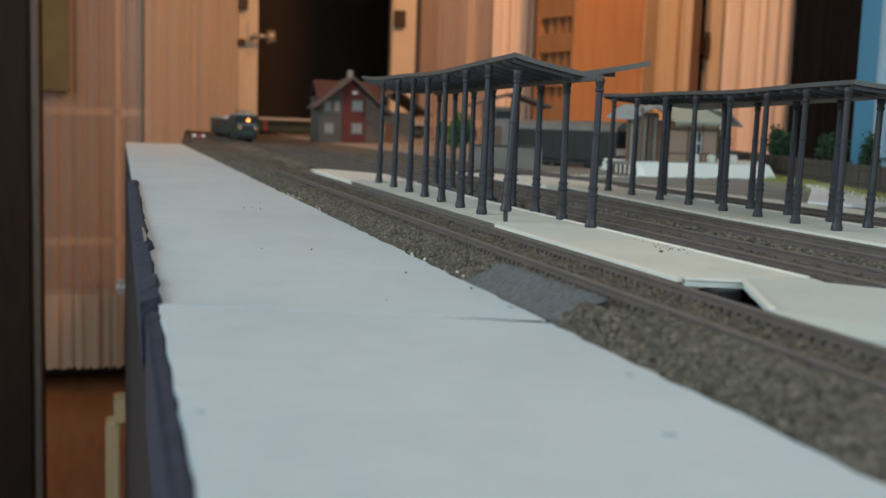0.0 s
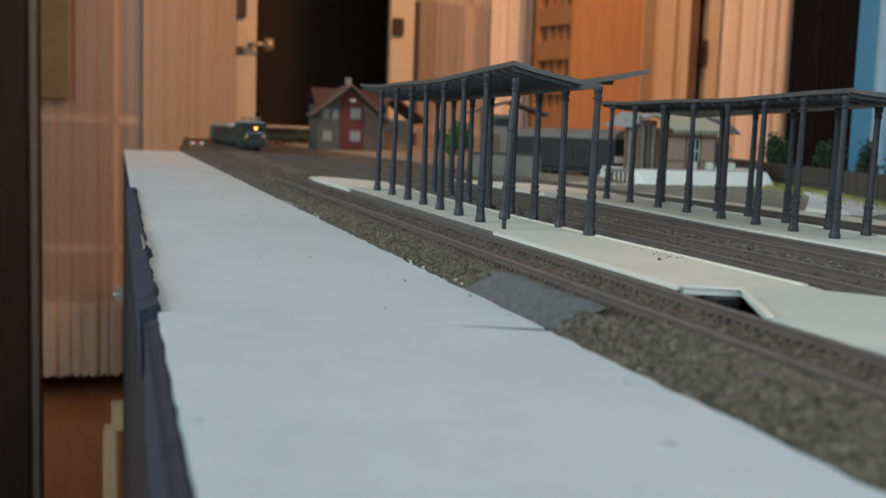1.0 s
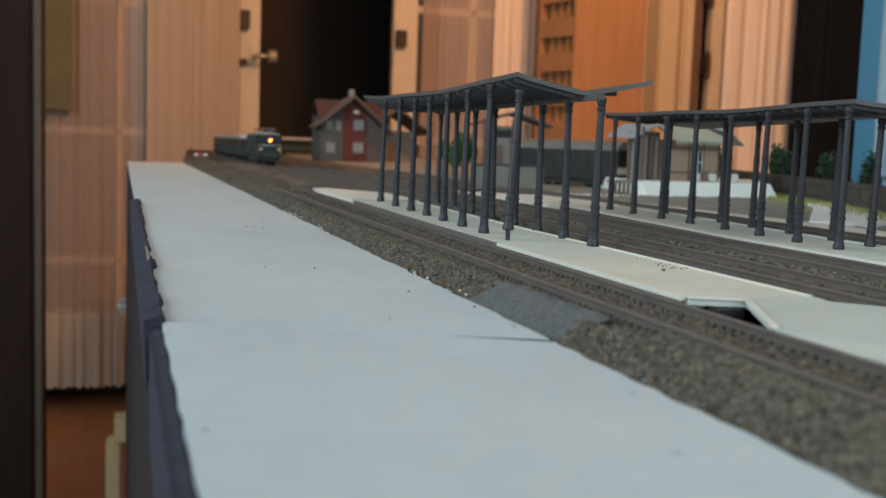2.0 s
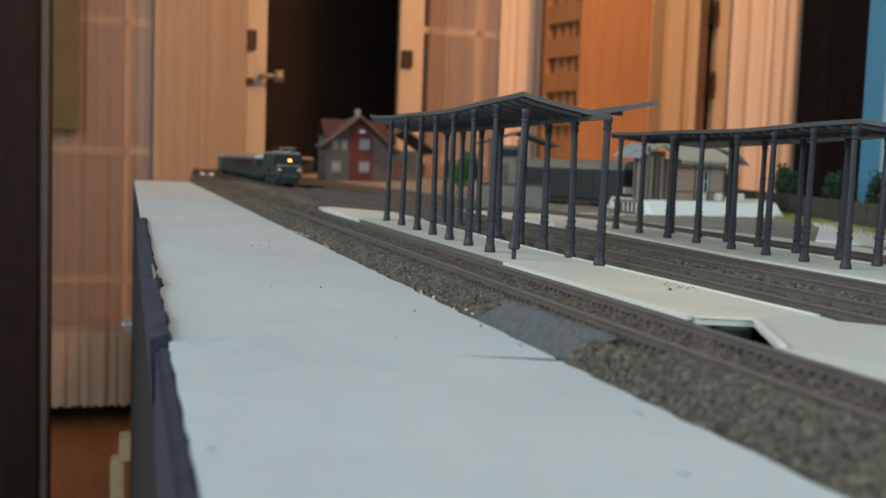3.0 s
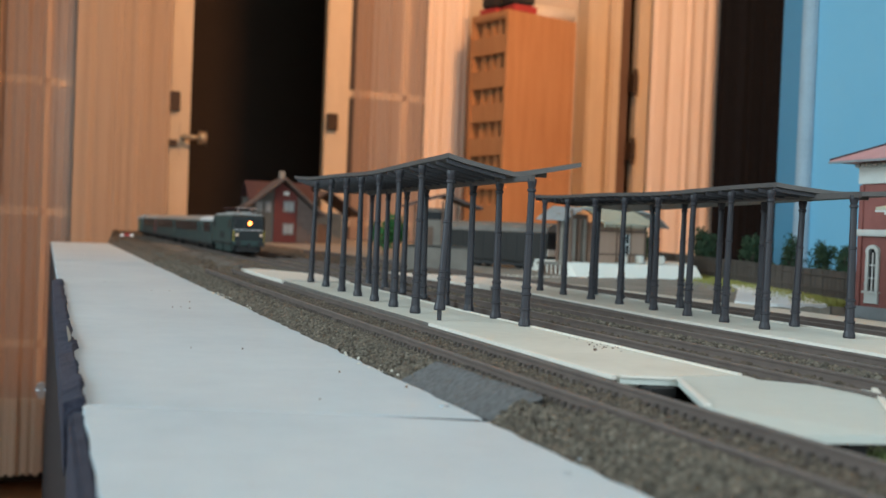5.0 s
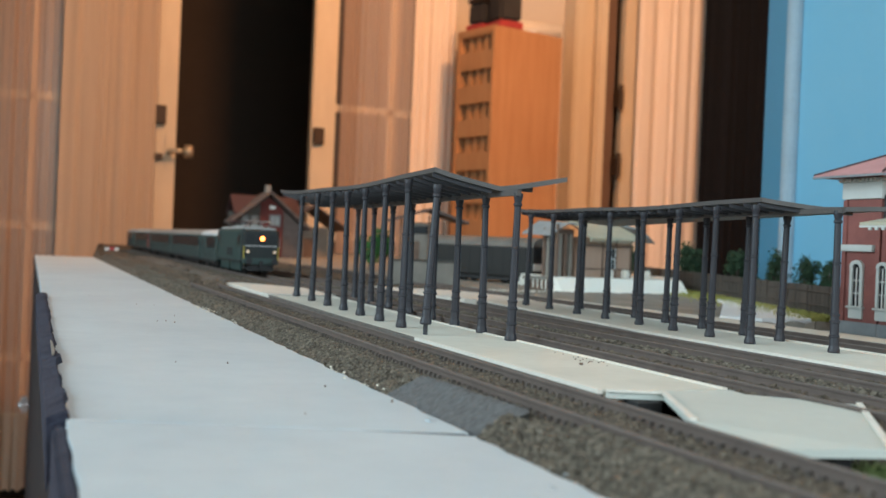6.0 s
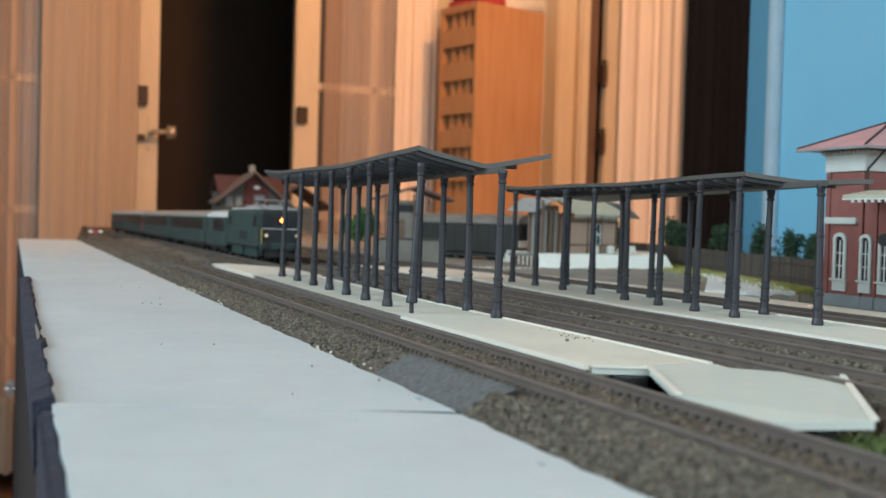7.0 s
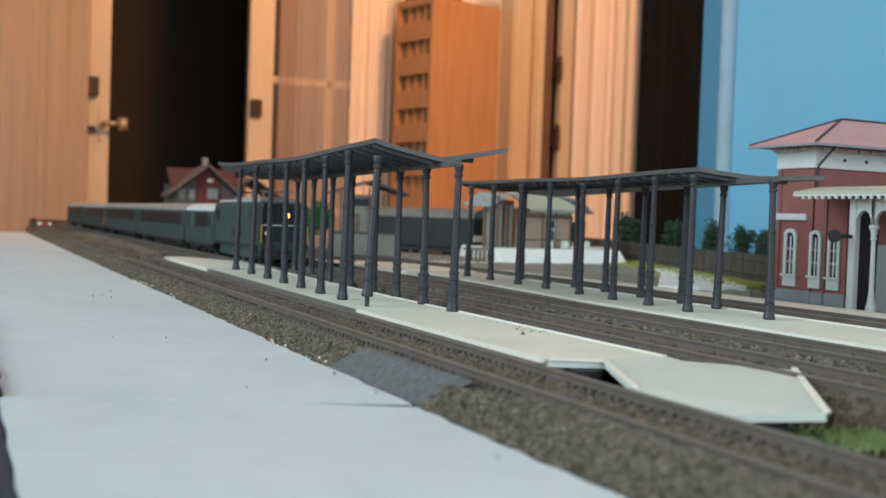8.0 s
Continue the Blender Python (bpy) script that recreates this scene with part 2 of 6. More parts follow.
def prism(bm, points, z0, z1):
    """Upright prism over a polygon given counter-clockwise."""
    lo = [bm.verts.new((x, y, z0)) for x, y in points]
    hi = [bm.verts.new((x, y, z1)) for x, y in points]
    k = len(points)
    bm.faces.new(hi)
    bm.faces.new(lo[::-1])
    for i in range(k):
        bm.faces.new((lo[i], lo[(i + 1) % k], hi[(i + 1) % k], hi[i]))


def extrude_y(bm, profile, y0, y1):
    """A closed profile of (x, z) drawn out from y0 to y1."""
    a = [bm.verts.new((x, y0, z)) for x, z in profile]
    b = [bm.verts.new((x, y1, z)) for x, z in profile]
    k = len(profile)
    bm.faces.new(a[::-1])
    bm.faces.new(b)
    for i in range(k):
        bm.faces.new((a[i], a[(i + 1) % k], b[(i + 1) % k], b[i]))


def lathe(bm, profile, x=0.0, y=0.0, seg=12, lean=(0.0, 0.0)):
    """Rings of (radius, z) about an upright axis."""
    rings = []
    for r, z in profile:
        rings.append([bm.verts.new((x + lean[0] * z + r * math.cos(6.28318 * i / seg), y + lean[1] * z + r * math.sin(6.28318 * i / seg), z)) for i in range(seg)])
    for a, b in zip(rings, rings[1:]):
        for i in range(seg):
            bm.faces.new((a[i], a[(i + 1) % seg], b[(i + 1) % seg], b[i]))
    bm.faces.new(rings[0][::-1])
    bm.faces.new(rings[-1])


def rod(bm, a, b, r, seg=6):
    a, b = Vector(a), Vector(b)
    d = (b - a).normalized()
    u = d.orthogonal().normalized()
    w = d.cross(u)
    ra = [bm.verts.new(a + r * (math.cos(6.28318 * i / seg) * u + math.sin(6.28318 * i / seg) * w)) for i in range(seg)]
    rb = [bm.verts.new(b + r * (math.cos(6.28318 * i / seg) * u + math.sin(6.28318 * i / seg) * w)) for i in range(seg)]
    for i in range(seg):
        bm.faces.new((ra[i], ra[(i + 1) % seg], rb[(i + 1) % seg], rb[i]))
    bm.faces.new(ra[::-1])
    bm.faces.new(rb)


def disc(bm, centre, axis, r, depth, seg=14):
    c, d = Vector(centre), Vector(axis).normalized()
    rod(bm, c - d * depth / 2, c + d * depth / 2, r, seg)


def mesh_of(bm, name, mat, smooth=False):
    bmesh.ops.recalc_face_normals(bm, faces=bm.faces[:])
    me = bpy.data.meshes.new(name)
    bm.to_mesh(me)
    bm.free()
    me.materials.append(mat)
    if smooth:
        for p in me.polygons:
            p.use_smooth = True
    return me


def part(name, bm, mat, parent, label="", smooth=False):
    ob = new(name, mesh_of(bm, name, mat, smooth))
    ob.parent = parent
    return tagged(ob, label) if label else ob


def thing(name, label, category, group="", at=None, kind=""):
    ob = tagged(new(name), label, category, group, kind)
    if at is not None:
        ob.matrix_world = at
    return ob


def solid(name, bm, mat, label, category, kind="", group="", smooth=False):
    return tagged(new(name, mesh_of(bm, name, mat, smooth)), label, category, group, kind)


def bx(*args, **kw):
    bm = bmesh.new()
    box(bm, *args, **kw)
    return bm


rng = random.Random(7)

# ---------------------------------------------------------------- the room
FLOOR_Z, CEIL_Z = -0.76, 1.72
WX0, WX1, WY0, WY1 = -1.7, 3.3, -1.5, 3.16


def build_room():
    solid("floor", bx(WX0, WX1, WY0, 4.3, FLOOR_Z - 0.1, FLOOR_Z), FLOOR_WOOD, "glossy reddish-brown wooden floor", "floor", "structure")
    solid("ceiling", bx(WX0, WX1, WY0, 4.3, CEIL_Z, CEIL_Z + 0.1), WALL_PAINT, "plain warm white ceiling", "ceiling", "structure")
    bm = bmesh.new()
    box(bm, WX0 - 0.1, WX0, WY0, -0.75, FLOOR_Z, CEIL_Z)
    box(bm, WX0 - 0.1, WX0, 1.25, 4.3, FLOOR_Z, CEIL_Z)
    box(bm, WX0 - 0.1, WX0, -0.75, 1.25, FLOOR_Z, 0.15)
    box(bm, WX0 - 0.1, WX0, -0.75, 1.25, 1.45, CEIL_Z)
    solid("wall_west", bm, WALL_PAINT, "warm painted wall with a wide window opening", "wall", "structure")
    solid("wall_east", bx(WX1, WX1 + 0.1, WY0, 4.3, FLOOR_Z, CEIL_Z), WALL_PAINT, "plain warm painted wall", "wall", "structure")
    bm = bmesh.new()
    box(bm, WX0, -0.7, WY0 - 0.1, WY0, FLOOR_Z, CEIL_Z)
    box(bm, 1.0, WX1, WY0 - 0.1, WY0, FLOOR_Z, CEIL_Z)
    box(bm, -0.7, 1.0, WY0 - 0.1, WY0, FLOOR_Z, 0.15)
    box(bm, -0.7, 1.0, WY0 - 0.1, WY0, 1.45, CEIL_Z)
    solid("wall_south", bm, WALL_PAINT, "painted wall with a wide window opening", "wall", "structure")
    # the wall with the double doors; the opening goes through to a dark hall
    bm = bmesh.new()
    box(bm, WX0, -0.42, WY1, WY1 + 0.12, FLOOR_Z, CEIL_Z)
    box(bm, 1.24, 1.80, WY1, WY1 + 0.12, FLOOR_Z, CEIL_Z)
    box(bm, 2.30, WX1, WY1, WY1 + 0.12, FLOOR_Z, CEIL_Z)
    box(bm, -0.42, 1.24, WY1, WY1 + 0.12, 1.35, CEIL_Z)
    box(bm, 1.80, 2.30, WY1, WY1 + 0.12, 1.35, CEIL_Z)
    solid("wall_north", bm, WALL_PAINT, "warm painted wall with two doorways", "wall", "structure")
    # hall surfaces beyond the opening: their dark is in the colour
    solid("wall_hall", bx(WX0, WX1, 4.2, 4.3, FLOOR_Z, CEIL_Z), HALL_SHADE, "hall wall in near-black colour for an unlit hall", "wall", "structure")
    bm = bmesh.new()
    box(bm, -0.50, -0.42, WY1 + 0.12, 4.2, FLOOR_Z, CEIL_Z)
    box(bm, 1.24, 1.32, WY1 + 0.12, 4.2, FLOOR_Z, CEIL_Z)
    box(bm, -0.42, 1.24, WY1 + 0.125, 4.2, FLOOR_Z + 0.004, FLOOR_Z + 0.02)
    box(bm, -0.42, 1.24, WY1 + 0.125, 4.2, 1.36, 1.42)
    solid("wall_hall_side", bm, HALL_SHADE, "hall sides in near-black colour for an unlit hall", "wall", "structure")


def leaf(name, x0, x1, y, stile, muntin_z, label, glass):
    """A tall glazed door leaf with stiles, rails, muntins and panes."""
    t = thing(name, label, "door")
    z0, z1 = FLOOR_Z + 0.072, 1.33
    part("stile", bx(x0, x0 + stile, y - 0.02, y + 0.02, z0, z1, bevel=0.004), DOOR_WOOD, t)
    part("stile", bx(x1 - stile, x1, y - 0.02, y + 0.02, z0, z1, bevel=0.004), DOOR_WOOD, t)
    part("top_rail", bx(x0 + stile, x1 - stile, y - 0.018, y + 0.018, z1 - 0.1, z1), DOOR_WOOD, t)
    part("bottom_rail", bx(x0 + stile, x1 - stile, y - 0.018, y + 0.018, z0, z0 + 0.22), DOOR_WOOD, t)
    zs = [z0 + 0.22] + list(muntin_z) + [z1 - 0.1]
    for z in muntin_z:
        part("muntin", bx(x0 + stile, x1 - stile, y - 0.016, y + 0.016, z - 0.012, z + 0.012, bevel=0.003), DOOR_WOOD, t)
    for a, b in zip(zs, zs[1:]):
        part("pane", bx(x0 + stile, x1 - stile, y - 0.004, y + 0.004, a + 0.012, b - 0.012), glass, t)
    return t


def curtain(name, x0, x1, y, z0, z1, mat, label, folds, depth, seed, hem=None):
    """A hanging cloth with uneven folds."""
    r = random.Random(seed)
    t = thing(name, label, "curtain")
    n = max(24, int((x1 - x0) * 260))
    ph = [r.uniform(0, 6.28) for _ in range(4)]
    rows = []
    for j, z in enumerate((z0, z0 + 0.10, z0 + 0.21, z0 + 0.2105, (z0 + z1) / 2, z1)):
        row = []
        for i in range(n + 1):
            u = i / n
            w = u + 0.06 * math.sin(9 * u + ph[0]) + 0.03 * math.sin(23 * u + ph[2])
            d = depth * (math.sin(6.283 * folds * w + ph[1]) + 0.12 * math.sin(6.283 * folds * 2.3 * w + ph[2]) + 0.6 * math.sin(6.283 * folds * 0.4 * w + ph[3]))
            d *= 1.0 + 0.2 * math.sin(3 * z + 5 * u)
            row.append((x0 + u * (x1 - x0), y + d - (0.002 if j < 3 else 0), z + (0.004 * math.sin(40 * u + ph[0]) if j == 0 else 0)))
        rows.append(row)
    for piece, lines in (("hem", rows[:3]), ("cloth", rows[3:])):
        bm = bmesh.new()
        made = [[bm.verts.new(p) for p in row] for row in lines]
        for a, b in zip(made, made[1:]):
            for i in range(n):
                bm.faces.new((a[i], a[i + 1], b[i + 1], b[i]))
        part(piece, bm, hem if hem and piece == "hem" else mat, t, smooth=True)
    return t


def build_doors():
    left = leaf("glazed_door", -0.40, 0.382, 3.12, 0.06, (-0.33, 0.036, 0.396, 0.76), "cream glazed door leaf standing ajar behind net curtains", PANE)
    part("muntin", bx(-0.018, 0.000, 3.104, 3.136, FLOOR_Z + 0.23, 1.23, bevel=0.003), DOOR_WOOD, left)
    bm = bmesh.new()
    rod(bm, (0.365, 3.10, 0.266), (0.365, 3.055, 0.266), 0.008, 10)
    rod(bm, (0.365, 3.06, 0.266), (0.405, 3.06, 0.266), 0.007, 10)
    disc(bm, (0.413, 3.06, 0.266), (1, 0, 0), 0.019, 0.022, 16)
    part("door_handle", bm, BRASS, left, "worn brass lever handle", smooth=True)
    part("lock_plate", bx(0.352, 0.366, 3.094, 3.101, 0.215, 0.31, bevel=0.002), DOOR_WOOD, left)
    part("latch_box", bx(0.3205, 0.350, 3.08, 3.10, 0.342, 0.396, bevel=0.002), DARK_METAL, left, "dark metal latch box")
    part("latch_bar", bx(0.3205, 0.345, 3.085, 3.10, 0.240, 0.258, bevel=0.002), DARK_METAL, left)
    right = leaf("glazed_door", 0.780, 1.235, 3.12, 0.075, (-0.33, 0.04, 0.435, 0.82), "cream glazed door leaf with dark fittings behind net curtains", PANE)
    part("latch_box", bx(0.785, 0.817, 3.08, 3.10, 0.318, 0.368, bevel=0.002), DARK_METAL, right, "dark metal latch box")
    part("muntin", bx(1.020, 1.046, 3.104, 3.136, FLOOR_Z + 0.23, 1.23, bevel=0.003), DOOR_WOOD, right)
    zc = FLOOR_Z + 0.072
    curtain("net_curtain", -0.36, -0.130, 3.075, zc, 1.30, NET, "peach sheer net curtain hanging in soft folds", 7, 0.0050, 1, DRAPE_TAN)
    curtain("net_curtain", -0.131, 0.006, 3.072, zc, 1.30, NET, "peach sheer net curtain hanging in soft folds", 4, 0.0050, 2, DRAPE_TAN)
    curtain("drape", 0.065, 0.319, 3.06, zc, 1.30, DRAPE_TAN, "tan peach drape gathered in long folds", 8, 0.0022, 3)
    curtain("net_curtain", 0.0065, 0.066, 3.09, zc, 1.30, NET_THIN, "peach sheer net curtain hanging in soft folds", 2, 0.004, 4)
    curtain("net_curtain", 0.915, 1.086, 3.075, zc, 1.30, NET_THIN, "pale sheer net curtain hanging in soft folds", 5, 0.004, 5)
    curtain("net_curtain", 0.862, 0.914, 3.072, zc, 1.30, NET, "pale sheer net curtain hanging in soft folds", 2, 0.003, 15)
    # made-up hanging panel in place of a greenish pane left bare by the curtain
    b = thing("roller_blind", "olive panel standing in for a greenish bare pane", "blind")
    part("cloth", bx(-0.215, -0.130, 3.045, 3.048, 0.10, 1.32), OLIVE, b)
    part("bottom_bar", bx(-0.217, -0.128, 3.041, 3.052, 0.088, 0.0995, bevel=0.002), OLIVE, b)
    part("roller", bx(-0.217, -0.128, 3.035, 3.06, 1.3205, 1.345, bevel=0.006), DOOR_WOOD, b)
    curtain("drape", 1.085, 1.225, 3.06, zc, 1.30, DRAPE, "peach drape gathered in long folds", 5, 0.004, 6)
    # the second doorway: frame, narrow hinge gap, bright draped leaf
    bm = bmesh.new()
    box(bm, 1.655, 1.700, 3.07, 3.155, FLOOR_Z, 1.40, bevel=0.006)
    box(bm, 1.700, 1.735, 3.09, 3.155, FLOOR_Z, 1.40, bevel=0.006)
    box(bm, 1.735, 1.775, 3.06, 3.155, FLOOR_Z, 1.40, bevel=0.008)
    solid("door_frame", bm, DOOR_WOOD, "cream moulded door frame", "door frame", "structure")
    t = thing("panel_door", "pale cream panel door with dark hinges", "door")
    part("leaf", bx(1.862, 2.30, 3.10, 3.14, FLOOR_Z + 0.01, 1.34, bevel=0.004), DOOR_WOOD, t)
    part("edge_post", bx(1.79, 1.838, 3.12, 3.155, FLOOR_Z, 1.35), BROWN_WOOD, t)
    for z in (-0.1, 0.32, 0.55, 0.95):
        bm = bmesh.new()
        rod(bm, (1.838, 3.075, z - 0.045), (1.838, 3.075, z + 0.045), 0.008, 10)
        box(bm, 1.824, 1.854, 3.082, 3.092, z - 0.030, z + 0.030)
        part("hinge", bm, DARK_METAL, t, "dark metal hinge")
    curtain("drape", 1.885, 2.155, 3.05, zc, 1.32, DRAPE, "bright peach drape in broad folds", 5, 0.005, 8)
    curtain("black_curtain", 2.085, 2.70, 2.96, zc, 1.35, DARK_CLOTH, "black pleated curtain hanging to the floor", 30, 0.006, 9)
    # tall dark wardrobe edge nearest the camera's far corner
    t = thing("wardrobe", "tall black-brown wardrobe with a brown-grey edge strip", "wardrobe")
    part("body", bx(-0.50, -0.1440, 1.88, 2.20, FLOOR_Z, 1.45, bevel=0.004), DARK_WOOD, t)
    part("edge_strip", bx(-0.1436, -0.1304, 1.888, 1.92, FLOOR_Z, 1.45, bevel=0.002), DARK_STRIP, t, "brown-grey edge strip")
    t = thing("ceiling_lamp", "round warm glass ceiling lamp", "lamp")
    bm = bmesh.new()
    lathe(bm, [(0.02, 1.64), (0.13, 1.645), (0.16, 1.67), (0.15, 1.70)], 1.00, 0.98, 24)
    part("shade", bm, CEILING_GLOW, t, smooth=True)
    bm = bmesh.new()
    lathe(bm, [(0.155, 1.70), (0.155, 1.718)], 1.00, 0.98, 24)
    part("base", bm, WHITE, t)


def build_cabinet():
    """Pigeonhole cabinet of orange pine, turned so that one side panel shows."""
    t = thing("pigeonhole_cabinet", "orange pine pigeonhole cabinet with small open compartments", "cabinet")
    h0, h1 = FLOOR_Z, 0.665
    # local x runs along the open front towards the near corner, local y points into the cabinet
    t.matrix_world = Matrix(((0.259, 0.966, 0, 1.165), (-0.966, 0.259, 0, 2.900), (0, 0, 1, 0), (0, 0, 0, 1)))
    w, d = 0.175, 0.262
    part("back", bx(0, w, d - 0.012, d, h0, h1), ORANGE_WOOD, t)
    part("side_panel", bx(w - 0.014, w, 0, d - 0.012, h0, h1, bevel=0.002), ORANGE_WOOD, t)
    part("side_panel", bx(0, 0.014, 0, d - 0.012, h0, h1, bevel=0.002), ORANGE_WOOD, t)
    part("backing", bx(0.014, w - 0.014, d - 0.016, d - 0.0125, h0, h1), SHELF_DARK, t)
    part("top", bx(0.0145, w - 0.0145, 0.0, d - 0.017, h1 - 0.016, h1), ORANGE_WOOD, t)
    z = 0.643
    part("shelf", bx(0.0145, w - 0.0145, 0.002, d - 0.017, z, h1 - 0.0162), ORANGE_WOOD, t)
    while z > h0 + 0.2:
        low = z - 0.046
        part("shelf", bx(0.0145, w - 0.0145, 0.002, d - 0.017, low - 0.0518, low), ORANGE_WOOD, t)
        for i in range(1, 4):     # wedge-shaped dividers
            x = 0.014 + (w - 0.028) * i / 4
            bm = bmesh.new()
            extrude_y(bm, [(x - 0.013, low + 0.0002), (x + 0.013, low + 0.0002), (x + 0.005, z - 0.0002), (x - 0.005, z - 0.0002)], 0.012, d - 0.0172)
            part("divider", bm, ORANGE_WOOD, t)
        z -= 0.098
    top = h1
    m = t.matrix_world

    def on(x, y):
        return m @ Vector((x, y, 0))
    for i, (x, y, s, a, c) in enumerate(((0.045, 0.06, 0.037, -8, BLACK), (0.128, 0.075, 0.040, -24, BLACK))):
        p = on(x, y)
        b = thing("storage_box", "black storage box with a red base on the cabinet", "box", at=pose(p.x, p.y, top, 0, 0, a - 60))
        part("base", bx(-s, s, -s, s, 0, 0.022, bevel=0.003), RED, b, "red base")
        part("body", bx(-s * 0.92, s * 0.92, -s * 0.92, s * 0.92, 0.0225, 0.085 + 0.02 * i, bevel=0.008), BLACK, b)
        part("lid", bx(-s * 0.96, s * 0.96, -s * 0.96, s * 0.96, 0.0855 + 0.02 * i, 0.10 + 0.02 * i, bevel=0.004), DARK_METAL, b)
    p = on(0.10, 0.19)
    b = thing("paper_roll", "white rolled paper lying on the cabinet", "paper", at=pose(p.x, p.y, top + 0.026, 0, 0, -5))
    bm = bmesh.new()
    seg = 18
    ring = []
    for r_, xx in ((0.026, -0.10), (0.024, 0.10), (0.017, 0.10), (0.017, 0.02)):
        ring.append([bm.verts.new((xx, r_ * math.cos(6.28318 * i / seg), r_ * math.sin(6.28318 * i / seg))) for i in range(seg)])
    for a, c in zip(ring, ring[1:]):
        for i in range(seg):
            bm.faces.new((a[i], a[(i + 1) % seg], c[(i + 1) % seg], c[i]))
    part("roll", bm, PAPER, b, smooth=True)
    # black block inside the hollow roll stands in for the shade there
    part("bore", bx(0.021, 0.024, -0.012, 0.012, -0.012, 0.012), BLACK, b)
    part("loose_sheet", bx(-0.14, 0.0, -0.075, -0.03, -0.0255, -0.018, bevel=0.002), PAPER, b)


# ---------------------------------------------------------------- the layout: base, board, ground
BX0, BX1 = 0.006, 0.0790      # white board
BZ = -0.0055
T1, T2, T3, T4 = 0.1033, 0.1700, 0.2070, 0.2905   # track centres
GZ = -0.0042                  # sleeper tops lie just above this


def build_base():
    t = thing("layout_table", "dark grey panelled railway table with pale timber legs", "table", kind="structure")
    part("side_panel", bx(BX0, BX0 + 0.012, -0.3, 1.47, -0.62, BZ - 0.0035, bevel=0.001), FASCIA, t)
    part("cap_strip", bx(BX0 - 0.0012, BX0 + 0.0016, -0.3, 0.206, -0.028, -0.0062, bevel=0.0006), TORN, t)
    bm = bmesh.new()
    prism(bm, [(BX0 + 0.0125, -0.3), (0.80, -0.3), (0.80, 2.6), (0.148, 2.6), (0.0765, 1.462), (BX0 + 0.0125, 1.462)], -0.03, -0.0095)
    part("base_panel", bm, JOINT_SHADE, t)
    part("far_panel", bx(0.150, 0.80, 2.585, 2.60, -0.12, -0.0305), FASCIA, t)
    for x, y in ((-0.022, 1.60), (0.74, 2.5), (0.74, 0.0)):
        part("leg", bx(x, x + 0.022, y, y + 0.045, FLOOR_Z, -0.43 if x < 0 else -0.031, bevel=0.003), LIGHT_WOOD, t)
    part("cross_bar", bx(-0.010, 0.74, 1.6, 1.645, -0.4295, -0.395), LIGHT_WOOD, t)
    bm = bmesh.new()
    box(bm, BX0 - 0.010, BX0 - 0.0005, 1.454, 1.466, -0.211, -0.189, bevel=0.002)
    rod(bm, (BX0 - 0.012, 1.46, -0.2), (BX0 + 0.004, 1.46, -0.2), 0.005, 10)
    part("bracket", bm, STEEL, t, "small grey metal bracket")
    for z in (-0.05, -0.088):
        bm = bmesh.new()
        disc(bm, (BX0 - 0.0004, 0.17, z), (1, 0, 0), 0.0016, 0.001)
        part("screw", bm, BLACK, t)


def wavy(x, y0, y1, n, amp, seed):
    r = random.Random(seed)
    return [(x + r.uniform(-amp, amp), y0 + (y1 - y0) * i / n) for i in range(n + 1)]


